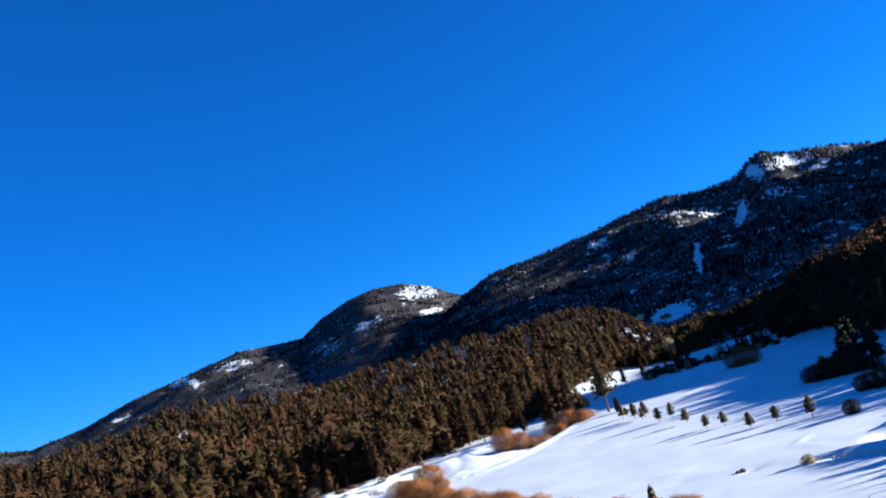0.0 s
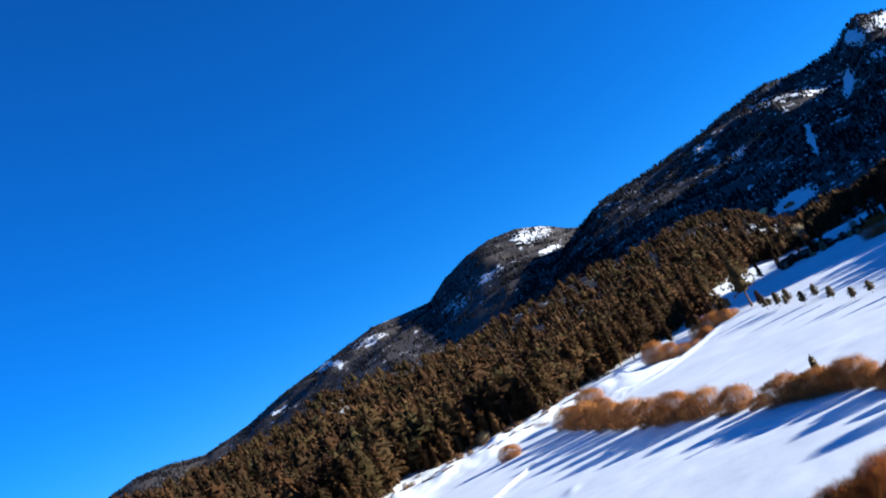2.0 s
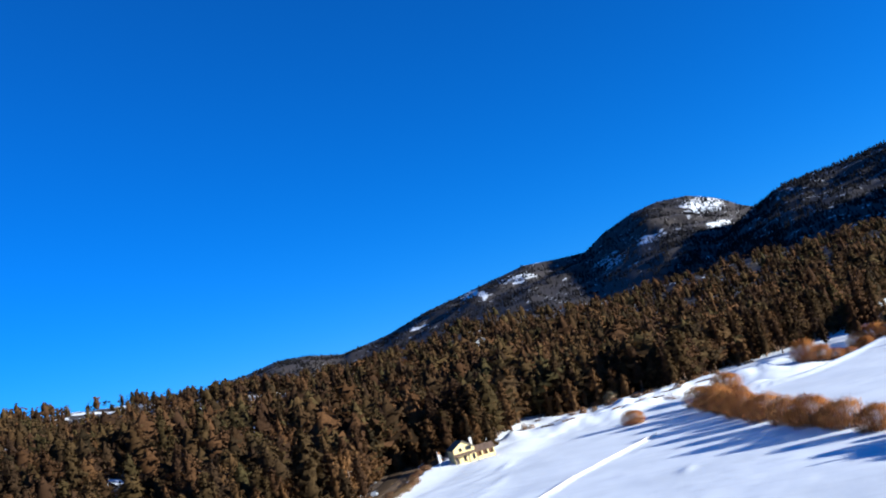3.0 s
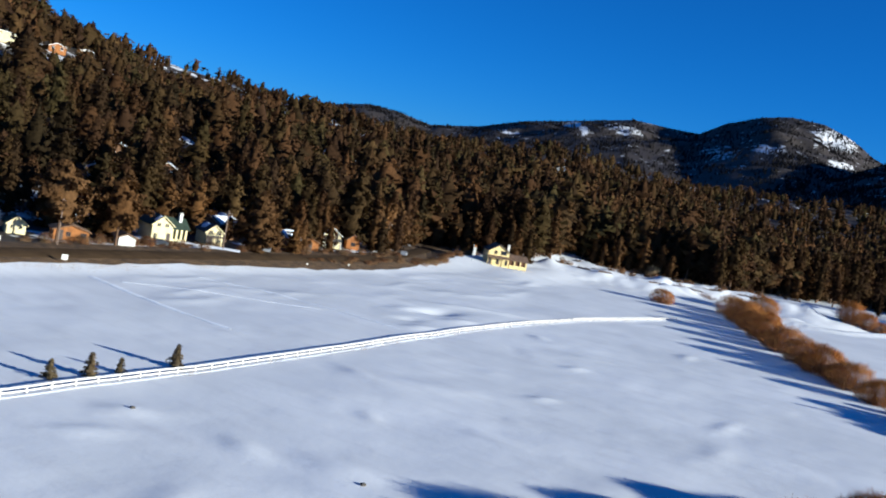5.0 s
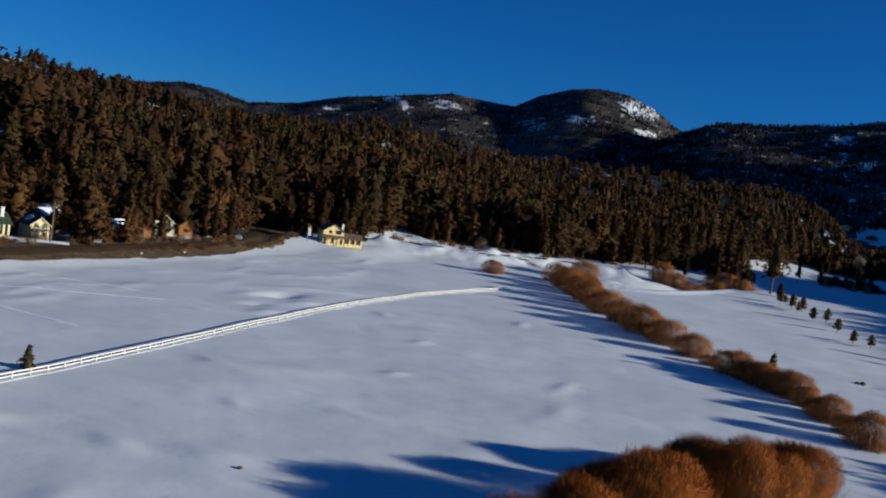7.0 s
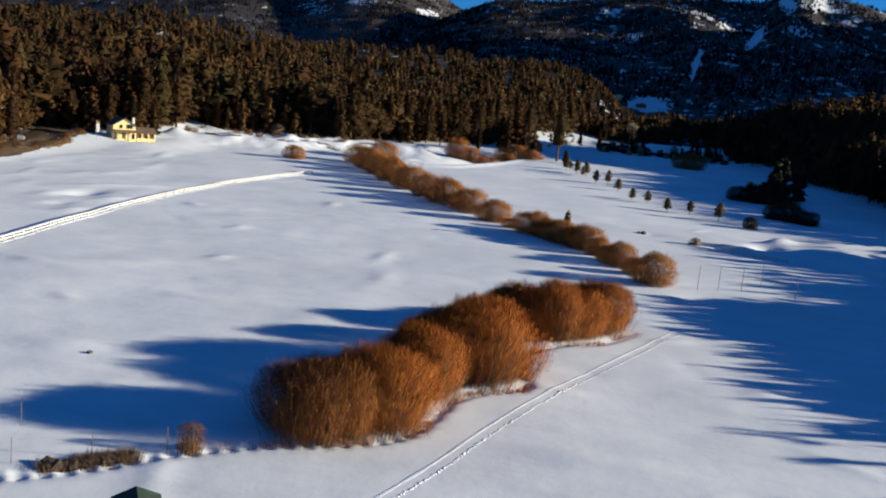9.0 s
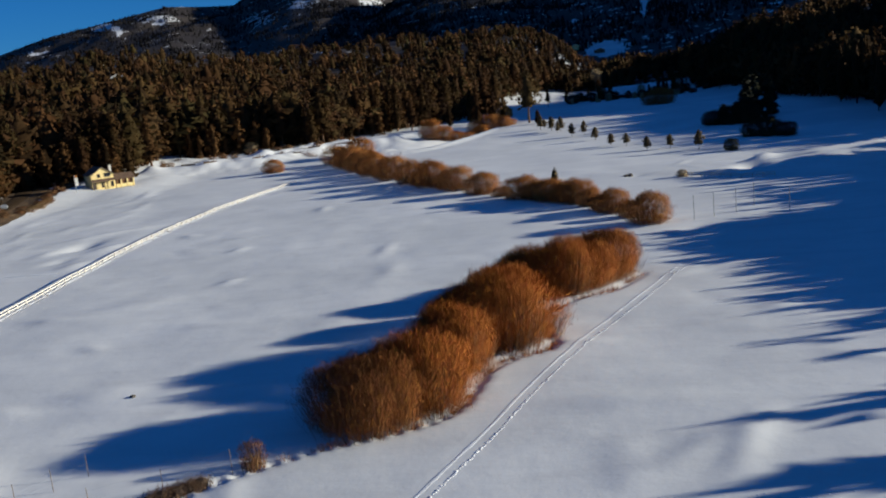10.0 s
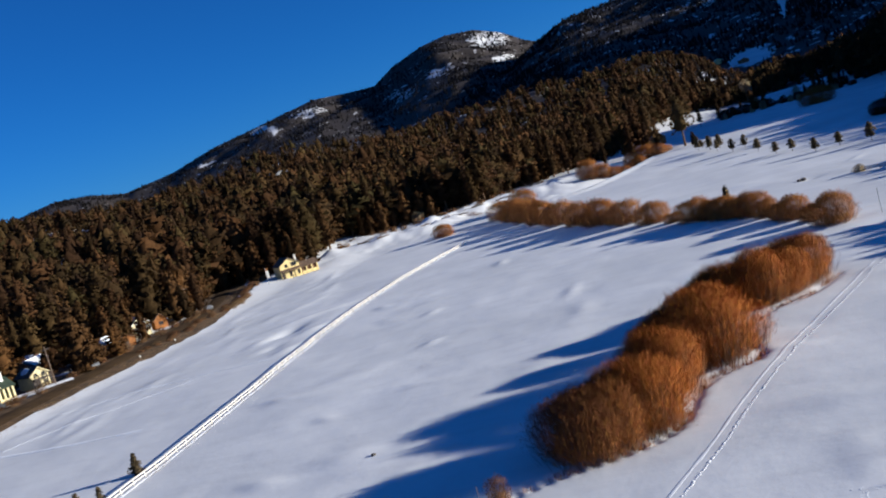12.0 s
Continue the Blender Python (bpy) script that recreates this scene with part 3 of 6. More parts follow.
def strip(name, points, width, mat, lift, label, category, step=4.0, rough=0.0):
    """A band laid on the ground along a line, with a rounded back."""
    p, w = polyline(points, step)
    side = np.stack([w[:, 1], -w[:, 0]], 1)
    cols = np.linspace(-0.5, 0.5, 7)
    wob = 1 + rough * fbm(p[:, 0] / 3, p[:, 1] / 3, 11)[:, None]
    x = p[:, :1] + side[:, :1] * cols * width * wob
    y = p[:, 1:] + side[:, 1:] * cols * width * wob
    z = land(x.ravel(), y.ravel()).reshape(x.shape) + lift * (1 - (2 * np.abs(cols)) ** 4) - 0.05 * (np.abs(cols) > 0.49)
    n, k = x.shape
    i, j = np.meshgrid(np.arange(n - 1), np.arange(k - 1), indexing="ij")
    a, b, c, d = i * k + j, i * k + j + 1, (i + 1) * k + j + 1, (i + 1) * k + j
    tris = np.concatenate([np.stack([a, b, c], -1).reshape(-1, 3), np.stack([a, c, d], -1).reshape(-1, 3)])
    v = np.stack([x.ravel(), y.ravel(), z.ravel()], 1)
    nz = np.cross(v[tris[:, 1]] - v[tris[:, 0]], v[tris[:, 2]] - v[tris[:, 0]])[:, 2]
    tris[nz < 0] = tris[nz < 0][:, ::-1]
    ob = new(name, mesh_np(name, v, tris, mat, True))
    return tagged(ob, label, category, kind="structure")


ROAD = [(-146, 20), (-142, 70), (-140.5, 120), (-140.5, 160), (-140.5, 195), (-139.5, 225), (-142, 252), (-150, 282), (-166, 325), (-190, 370)]
strip("verge", [(x + 1.2 - 3.0 * float(sm(200, 150, y)), y) for x, y in ROAD], 17.0, VERGE, 0.10, "brown dry grass verge along the road", "verge", rough=0.5)
strip("road", ROAD, 7.0, ASPHALT, 0.30, "old grey-brown asphalt road through the village", "road")

strip("drive", [(-155.5, 174.6), (-152.6, 177.6), (-149, 180.8), (-144.4, 184.6)], 3.6, SNOW, 0.38, "packed snow on a drive beside the yellow houses", "drive", 1.5, 0.5)
strip("snow_bank", [(94, 650), (118, 652), (145, 651), (166, 648)], 15.0, SNOW, 6.0, "long snow bank across the far valley", "snow bank", 5.0, 0.6)


def on_slope(az, el):
    """Where a line of sight from over the meadow meets the hillside."""
    a, e = radians(az), math.tan(radians(el))
    r = np.arange(230, 2400, 4.0)
    x, y = r * math.sin(a), r * math.cos(a)
    hit = np.where(land(x, y) > EYE_Z + r * e - 2)[0]
    k = hit[0] if len(hit) else -1
    return x[k], y[k]


# cabins among the woods: azimuth, slope angle, width, depth, eave, ridge, turn, wall
CABINS = [(-53.5, 3.2, 20, 8, 3.4, 4.8, 55, PALE_WALL), (-50.7, 3.1, 9, 7, 3.4, 5.2, 60, ORANGE_WALL), (-49.2, 3.2, 9, 7, 3.2, 4.8, 50, WHITE_WALL), (-48.5, -2.4, 7, 7, 4, 6, 50, BROWN_WALL), (-47.0, -3.6, 7, 7, 4, 6, 40, BROWN_WALL),
          (-43.4, -2.8, 7, 7, 4, 6, 45, BROWN_WALL), (-42.6, -1.9, 7, 7, 4, 6.5, 55, ORANGE_WALL), (-46.2, -2.1, 8, 7, 4, 6, 45, BROWN_WALL), (6.6, 0.9, 15, 9, 5, 8, 0, CREAM), (8.0, 0.6, 14, 8, 4, 6.5, 10, BROWN_WALL),
          (-20.7, 1.6, 12, 8, 5, 8, 20, WHITE_WALL), (-31.9, 2.5, 10, 8, 4, 7, 40, PALE_WALL)]
CABIN_AT = [on_slope(c[0], c[1]) for c in CABINS]


# ---- trees ----
def tube(path, radii, sides):
    """A tapered limb along a few places: corners and triangles."""
    path = np.asarray(path, float)
    v, t = [], []
    ang = np.arange(sides) / sides * 2 * np.pi
    for k, (p, r) in enumerate(zip(path, radii)):
        d = path[min(k + 1, len(path) - 1)] - path[max(k - 1, 0)]
        d = d / (np.linalg.norm(d) + 1e-9)
        a = np.cross(d, (0.3, 0.9, 0.1))
        a /= np.linalg.norm(a) + 1e-9
        b = np.cross(d, a)
        v.append(p + r * (np.cos(ang)[:, None] * a + np.sin(ang)[:, None] * b))
        if k:
            for j in range(sides):
                q, w = (k - 1) * sides + j, (k - 1) * sides + (j + 1) % sides
                t += [(q, w, w + sides), (q, w + sides, q + sides)]
    return np.concatenate(v), np.array(t), np.concatenate([ring - p for ring, p in zip(v, path)])


def join(pieces):
    """Joins (corners, triangles, normals)."""
    v, t, n, base = [], [], [], 0
    for a, b, c in pieces:
        v.append(a)
        t.append(b + base)
        n.append(c / (np.linalg.norm(c, axis=1, keepdims=True) + 1e-9))
        base += len(a)
    return outward(np.concatenate(v), np.concatenate(t), np.concatenate(n))


def outward(v, t, n):
    """Turns each triangle to the side that its corners' normals point to."""
    flat = np.cross(v[t[:, 1]] - v[t[:, 0]], v[t[:, 2]] - v[t[:, 0]])
    back = (flat * n[t].sum(1)).sum(1) < 0
    t = t.copy()
    t[back] = t[back][:, ::-1]
    return v, t, n


def foliage(centres, facing, size, per, g, loose=0.42):
    """Clumps of needles: a few ragged triangles round each centre, lying along the crown's surface."""
    n = len(centres)
    f = facing[:, None, :] + g.normal(size=(n, per, 3)) * loose
    f /= np.linalg.norm(f, axis=-1, keepdims=True)
    d = g.normal(size=(n, per, 3)) + (0, 0, 0.5)
    d -= f * (d * f).sum(-1, keepdims=True)
    d /= np.linalg.norm(d, axis=-1, keepdims=True) + 1e-9
    side = np.cross(f, d)
    ln = (size if np.ndim(size) else np.full(n, size))[:, None, None] * g.uniform(0.6, 1.35, (n, per, 1))
    c = centres[:, None, :] + g.normal(size=(n, per, 3)) * ln * 0.3
    tri = np.stack([c - d * ln * 0.5 - side * ln * 0.42, c - d * ln * 0.5 + side * ln * 0.42, c + d * ln * 0.62], 2)
    v = tri.reshape(-1, 3)
    soft = facing / (np.linalg.norm(facing, axis=1, keepdims=True) + 1e-9)
    soft = np.repeat(soft, per * 3, axis=0) + np.repeat(f.reshape(-1, 3), 3, axis=0) * 0.25
    return v, np.arange(len(v)).reshape(-1, 3), soft


def crown_far(seed):
    g = np.random.default_rng(seed)
    v, t = [], []
    for z0, z1, r in ((0.05, 0.62, 0.19), (0.38, 1.0, 0.13)):
        base = len(v)
        v.append((0, 0, z1))
        for k in range(5):
            a = k / 5 * 6.283 + g.uniform(0, 0.8)
            rr = r * g.uniform(0.7, 1.25)
            v.append((rr * math.cos(a), rr * math.sin(a), z0 + g.uniform(-0.05, 0.06)))
        t += [(base, base + 1 + k, base + 1 + (k + 1) % 5) for k in range(5)]
    v = np.array(v, float)
    return join([(v, np.array(t), v * (3, 3, 0) + (0, 0, 0.35))])


def crown_body(g, rings, sides, wide, bare, pointed, tiers, rough):
    """The lobed, tiered inner mass of a conifer's crown, closed at the tip."""
    f = np.linspace(0, 0.97, rings)
    a = np.arange(sides) / sides * 2 * np.pi
    F, A = np.meshgrid(f, a, indexing="ij")
    A = A + 0.4 * np.arange(rings)[:, None]
    saw = 1.14 - 0.42 * ((F * tiers + 0.12 * np.sin(A * 2)) % 1.0)
    lobe = 1 + 0.22 * np.sin(A * 2 + g.uniform(0, 6) + 5 * F) + 0.15 * np.sin(A * 3 + 9 * F)
    r = wide * (1 - F**pointed) * saw * lobe * g.uniform(1 - rough, 1 + rough, F.shape) * (0.55 + 0.45 * np.clip(F * 9, 0, 1)) + 0.006
    z = bare + (0.98 - bare) * F + g.normal(size=F.shape) * 0.012
    v = np.stack([np.cos(A) * r, np.sin(A) * r, z], -1).reshape(-1, 3)
    i, j = np.meshgrid(np.arange(rings - 1), np.arange(sides), indexing="ij")
    p, q = i * sides + j, i * sides + (j + 1) % sides
    t = np.concatenate([np.stack([p, q, q + sides], -1).reshape(-1, 3), np.stack([p, q + sides, p + sides], -1).reshape(-1, 3)])
    tip = len(v)
    last = (rings - 1) * sides + np.arange(sides)
    t = np.concatenate([t, np.stack([last, (rings - 1) * sides + (np.arange(sides) + 1) % sides, np.full(sides, tip)], -1)])
    out = np.stack([np.cos(A), np.sin(A), np.full(A.shape, 0.4)], -1).reshape(-1, 3)
    return np.concatenate([v, [(0, 0, 1.02)]]), t, np.concatenate([out, [(0, 0, 1.0)]])


def crown_mid(seed, masses=14, per=6, rings=5, sides=5, leaf=1.3):
    """A rounded, uneven pine crown: branch masses of ragged foliage round a dark core and a thin trunk."""
    g = np.random.default_rng(seed)
    wide, bare, blunt = g.uniform(0.15, 0.25), g.uniform(0.04, 0.22), g.uniform(1.2, 3.6)
    f = (np.arange(masses) + g.uniform(0, 1, masses)) / masses
    a = np.arange(masses) * 2.4 + g.uniform(-0.6, 0.6, masses)
    full = (1 - f**blunt) * (0.55 + 0.45 * np.clip(f * 4, 0, 1))
    reach = wide * full * g.uniform(0.55, 1.05, masses) * (1 + 0.25 * np.sin(a * 2 + g.uniform(0, 6))) + 0.008
    centre = np.stack([np.cos(a) * reach, np.sin(a) * reach, bare + (0.95 - bare) * f], 1)
    size = (0.045 + 0.05 * full) * g.uniform(0.75, 1.3, masses)
    d = g.normal(size=(masses, per, 3))
    d /= np.linalg.norm(d, axis=-1, keepdims=True)
    out = np.stack([np.cos(a), np.sin(a), np.full(masses, 0.25)], 1)[:, None]
    d = d + out * 0.45
    places = (centre[:, None] + d * size[:, None, None] * (0.7, 0.7, 0.6)).reshape(-1, 3)
    facing = (d * 0.6 + out * 0.8).reshape(-1, 3)
    spray = foliage(places, facing, np.repeat(size * leaf, per), 1, g, 0.5)
    body = crown_body(g, rings, sides, wide * 0.66, bare, blunt, 3, 0.3)
    return join([tube([(0, 0, 0), (0, 0, 0.5)], [0.014, 0.008], 3), body, spray])


def pine_meshes(seed, bare=0.2, wide=0.17, count=430, per=4, needle=0.055, pointed=1.5, mat=None):
    """Trunk and crown of a pine one metre high, to be scaled."""
    g = np.random.default_rng(seed)
    lean = g.normal(size=2) * 0.012
    spine = lambda z: np.stack([lean[0] * np.sin(3 * z), lean[1] * np.sin(4 * z), z], -1)
    wood = [tube([spine(z) for z in np.linspace(0, 0.95, 6)], np.linspace(0.017, 0.002, 6) + np.array([0.006, 0, 0, 0, 0, 0]), 7)]
    centres, out = [], []
    limbs = 34
    for k in range(limbs):
        z = bare + (0.97 - bare) * (k + g.uniform(-0.4, 0.4)) / limbs
        f = np.clip((z - bare) / (1 - bare), 0, 1)
        reach = wide * ((1 - f**pointed) * (0.72 + 0.28 * min(1, f * 5))) * g.uniform(0.55, 1.25) + 0.015
        a = k * 2.4 + g.uniform(-0.6, 0.6)
        root, d = spine(z), np.array([math.cos(a), math.sin(a), g.uniform(-0.15, 0.28)])
        tip = root + d * reach
        mid = root + d * reach * 0.5 + np.array([0, 0, -0.012])
        if k % 4 == 0:
            wood.append(tube([root, mid, tip], [0.005, 0.0035, 0.0012], 3))
        n = max(4, int(count / limbs * (0.5 + reach / wide)))
        s = g.uniform(0.3, 1.08, n) ** 0.6
        p = root + (tip - root) * s[:, None] + g.normal(size=(n, 3)) * np.array([0.02, 0.02, 0.013]) * (0.5 + reach / wide)
        centres.append(p)
        out.append(np.c_[p[:, :2] - root[:2], np.full(n, 0.45 * reach)] / max(reach, 0.02))
    top = spine(np.linspace(0.93, 1.0, 6))
    centres.append(top)
    out.append(np.tile([0, 0, 1.0], (6, 1)))
    inner = crown_body(g, 11, 8, wide * 0.5, bare, pointed, 7, 0.3)
    crown = join([foliage(np.concatenate(centres), np.concatenate(out), needle, per, g, 0.6), (inner[0] * (1, 1, 0.98), *inner[1:])])
    return mesh_np("trunk", *join(wood)[:2], BARK, True), mesh_np("crown", *crown[:2], mat or NEEDLES, normals=crown[2])


def tree_thing(name, meshes, label, category, group):
    root = new(name)
    tagged(root, label, category, group)
    part("trunk", meshes[0], root)
    part("crown", meshes[1], root)
    return root


def set_pose(ob, x, y, h, yaw, wide=1.0):
    ob.matrix_basis = tree_pose(x, y, h, yaw, wide)


def tree_pose(x, y, h, yaw, wide=1.0, sink=0.15):
    return Matrix.LocRotScale((x, y, height(x, y) - sink), Euler((0, 0, yaw)), (h * wide, h * wide, h))


def plant(templates, rows):
    """The first rows take the templates themselves, the rest copies. Rows: x, y, height, yaw, breadth."""
    for k, (x, y, h, yaw, wide) in enumerate(rows):
        src = templates[k % len(templates)]
        if k < len(templates):
            set_pose(src, x, y, h, yaw, wide)
        else:
            keep = src.matrix_basis.copy()
            src.matrix_basis = Matrix.Identity(4)
            copy_thing(src, tree_pose(x, y, h, yaw, wide))
            src.matrix_basis = keep


def forest_points(count, az0, az1, r_lo, r_hi, seed, clear=0.42):
    """Random places on the slopes, thinned in clearings and on the open runs."""
    g = np.random.default_rng(seed)
    az = g.uniform(az0, az1, count * 3)
    lo = np.interp(az, EDGE_AZ, EDGE_R) if r_lo is None else np.full(len(az), r_lo)
    hi = np.interp(az, NEAR_R1_AZ, NEAR_R1) * 1.04 if r_hi is None else np.full(len(az), r_hi)
    r = np.sqrt(lo**2 + g.random(len(az)) * (hi**2 - lo**2))
    x, y = r * np.sin(np.radians(az)), r * np.cos(np.radians(az))
    z = land(x, y)
    open_ = snow_cover(x, y, z) > 0.8 if r_lo is not None else np.zeros(len(x), bool)
    thin = vnoise(x / 45, y / 45, 21) * 0.6 + vnoise(x / 14, y / 14, 23) * 0.4 < clear
    keep = ~open_ & ~(thin & (g.random(len(x)) < 0.85))
    p = np.stack([x, y, z], 1)[keep][:count]
    return p


woods = forest_points(5900, -66, 27, None, None, 31, 0.45)
extra_ = np.random.default_rng(77)
for a0_, a1_, n_, deep_ in ((-31, 2, 460, 60), (-9, 6, 330, 110), (13, 27, 420, 90), (13.5, 27, 300, 200), (-10, 4, 320, 220), (-30, 5, 1300, 620), (26, 36, 260, 140)):
    ea_ = extra_.uniform(a0_, a1_, n_)
    er_ = np.interp(ea_, EDGE_AZ, EDGE_R) + deep_ * extra_.random(n_) ** 1.3
    ex_, ey_ = er_ * np.sin(np.radians(ea_)), er_ * np.cos(np.radians(ea_))
    woods = np.concatenate([woods, np.stack([ex_, ey_, land(ex_, ey_)], 1)])
valley_ = np.degrees(np.arctan2(woods[:, 0], woods[:, 1]))
woods = woods[~((valley_ > 6) & (valley_ < 13) & (extra_.random(len(woods)) < 0.4))]
for cx_, cy_ in CABIN_AT:
    ca_, cr_ = math.degrees(math.atan2(cx_, cy_)), math.hypot(cx_, cy_)
    wa_, wd_ = np.degrees(np.arctan2(woods[:, 0], woods[:, 1])), np.hypot(woods[:, 0], woods[:, 1])
    woods = woods[~((np.abs(wa_ - ca_) < (0.9 if ca_ < -49 else 0.5)) & (wd_ > cr_ - (85 if ca_ < -49 else 50)) & (wd_ < cr_ + 7))]
wr = np.hypot(woods[:, 0], woods[:, 1])
waz = np.degrees(np.arctan2(woods[:, 0], woods[:, 1]))
depth = wr - np.interp(waz, EDGE_AZ, EDGE_R)
order = np.argsort(depth)
front, rest = order[:255], order[255:]

PINES = []
for s_, (bare, wide, pointed) in enumerate(((0.16, 0.17, 1.5), (0.24, 0.15, 1.9), (0.10, 0.19, 1.2), (0.3, 0.16, 2.2), (0.12, 0.14, 1.1), (0.2, 0.2, 1.6))):
    PINES.append(tree_thing("pine_tree", pine_meshes(100 + s_, bare, wide, 380, 3, 0.039, pointed), "tall brown-green pine at the forest edge", "tree", "pines at the forest edge"))
g_ = np.random.default_rng(5)
plant(PINES, [(woods[i, 0], woods[i, 1], g_.uniform(11, 22) if waz[i] < -28 or 4 < waz[i] < 13 else g_.uniform(13, 26), g_.uniform(0, 6.28), g_.uniform(0.9, 1.3)) for i in front])

mids = [crown_mid(200 + k, 9, 4, 4, 5, 1.5) for k in range(12)]
fulls = [crown_mid(220 + k, 17, 8, 5, 6, 0.95) for k in range(14)]
fines = [crown_mid(240 + k, 30, 13, 6, 7, 0.6) for k in range(14)]
tall_ = (6.0 + 12 * g_.random(len(woods)) ** 1.7 + 8 * vnoise(woods[:, 0] / 38, woods[:, 1] / 38, 61) ** 2) * np.interp(wr, (300, 500, 700, 1000), (1.5, 1.42, 1.1, 0.8)) * np.interp(waz, (-42, -33), (0.7, 1.0))
for ca_, (cx_, cy_) in zip([c[0] for c in CABINS], CABIN_AT):
    cr_ = math.hypot(cx_, cy_)
    tall_[(np.abs(waz - ca_) < (1.0 if ca_ < -49 else 0.5)) & (wr < cr_) & (wr > cr_ - (260 if ca_ < -49 else 90))] *= 0.8 if ca_ < -49 else 0.6
rest = rest[g_.random(len(rest)) > np.interp(wr[rest], (500, 900), (0.36, 0.0)) * sm(-42, -33, waz[rest])]
for name, some, kinds in (("pine_forest", rest[wr[rest] < 350], fines), ("pine_forest", rest[(wr[rest] >= 350) & (wr[rest] < 500)], fulls), ("pine_forest", rest[wr[rest] >= 500], mids)):
    n_ = len(some)
    v_, t_, k_, n_o = spread(kinds, woods[some] - (0, 0, 0.4), g_.uniform(0, 6.28, n_), tall_[some], g_.uniform(1.05, 2.1, n_))
    tagged(new(name, mesh_np(name, v_, t_, NEEDLES, attrs={"plant": k_}, normals=n_o)), "dense brown-green pine forest on the hillside", "forest", kind="stuff")

fars = [crown_far(300 + k) for k in range(5)]
slope_pts = np.concatenate([forest_points(14500, -9, 27, 1300, 2540, 41, 0.46), forest_points(13500, -45, -2, 1750, 3080, 43, 0.52), forest_points(2200, 3, 27, 800, 1300, 47, 0.45)])
n_ = len(slope_pts)
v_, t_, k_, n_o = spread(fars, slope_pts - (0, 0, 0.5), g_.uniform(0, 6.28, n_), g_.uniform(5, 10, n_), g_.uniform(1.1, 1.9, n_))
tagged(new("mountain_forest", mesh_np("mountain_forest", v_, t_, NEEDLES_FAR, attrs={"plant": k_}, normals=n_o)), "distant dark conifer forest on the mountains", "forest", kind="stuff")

# trees round the houses by the road
HOUSE_TREES = [(-156, 250, 27, 1.3), (-168, 304, 22, 1.2), (-166, 266, 15, 1.2), (-172, 326, 19, 1.2), (-156, 262, 18, 1.2), (-146, 262, 14, 1.2),
               (-151, 323, 13, 1.4), (-183, 152, 14, 1.4), (-178, 144, 14, 1.4), (-168, 161, 14, 1.4), (-176, 214, 17, 1.4), (-152, 222, 13, 1.2), (-160, 251, 21, 1.2), (-182, 206, 17, 1.4), (-184, 190, 17, 1.4), (-170, 152, 13, 1.5)]
# the second row, behind the houses
HOUSE_TREES += [(-176, 182, 17, 1.4), (-162, 222, 17, 1.3), (-157, 224, 14, 1.3), (-166, 238, 20, 1.3), (-172, 212, 18, 1.3), (-143, 324, 15, 1.1), (-136, 328, 14, 1.2), (-129, 331, 15, 1.2), (-158, 148, 12, 1.3), (-177, 168, 18, 1.4),
               (-186, 344, 18, 1.3), (-176, 350, 20, 1.3), (-167, 352, 17, 1.4), (-150, 340, 19, 1.3), (-139, 345, 18, 1.3), (-128, 352, 20, 1.2), (-180, 188, 22, 1.4), (-192, 200, 25, 1.3), (-178, 230, 22, 1.4), (-188, 165, 21, 1.4),
               (-146, 252, 12, 1.4), (-164, 243, 17, 1.3), (-188, 212, 18, 1.4), (-173, 166, 14, 1.4), (-160.5, 198.5, 6.8, 1.7), (-158.0, 194.5, 6.0, 1.8), (-161.5, 203.5, 7.4, 1.6)]
for x, y, h, w in HOUSE_TREES:
    src = PINES[int(abs(x * 7 + y)) % 6]
    keep = src.matrix_basis.copy()
    src.matrix_basis = Matrix.Identity(4)
    tagged(copy_thing(src, tree_pose(x, y, h, x, w)), "sunlit brown-green pine among the roadside houses", "tree", "pines among the houses")
    src.matrix_basis = keep

# rusty, round-headed cedars between the houses and the road
CEDAR_NEEDLES = needle_material("rusty_cedar_foliage", ((0.088, 0.043, 0.0155), (0.108, 0.056, 0.022), (0.125, 0.060, 0.020)))
CEDARS = [tree_thing("cedar_tree", pine_meshes(180 + k, bare, wide, 800, 4, 0.038, pointed, CEDAR_NEEDLES), "broad rusty-brown cedar beside the village road", "tree", "cedars by the road") for k, (bare, wide, pointed) in enumerate(((0.03, 0.27, 2.0), (0.05, 0.25, 1.6), (0.03, 0.3, 2.6)))]
CEDAR_ROWS = [(-145.3, 191.2, 15.5, 0, 1.2), (-147.3, 198.8, 11.0, 1, 1.3), (-144.7, 206.6, 8.2, 2, 1.15), (-151, 256, 17, 3, 0.85), (-152.5, 264, 16, 4, 0.9), (-155, 272, 16, 5, 0.85), (-160, 284, 17, 0.5, 0.9), (-151.5, 323, 14.5, 2, 0.75)]
CEDAR_ROWS += [(-161, 246, 13, 3.3, 0.9), (-147, 226, 9, 4.1, 0.9), (-158, 238, 13, 5.1, 0.9), (-158, 156, 12, 1.1, 1.1), (-163, 158, 14, 2.1, 1.1), (-168, 148, 13, 3.1, 1.2), (-173, 152, 15, 4.1, 1.1), (-172, 186, 14, 0.7, 1.1),
              (-176, 176, 15, 1.7, 1.1), (-170, 195, 15, 2.7, 1.1), (-165, 217, 15, 3.7, 1.1), (-145, 345, 13, 0.9, 1.0), (-150.5, 213, 9.0, 1.9, 1.0), (-149.5, 216.5, 9, 2.4, 1.0), (-153.8, 229, 9, 3.0, 0.9)]
plant(CEDARS, CEDAR_ROWS)
edge_ = np.random.default_rng(52)
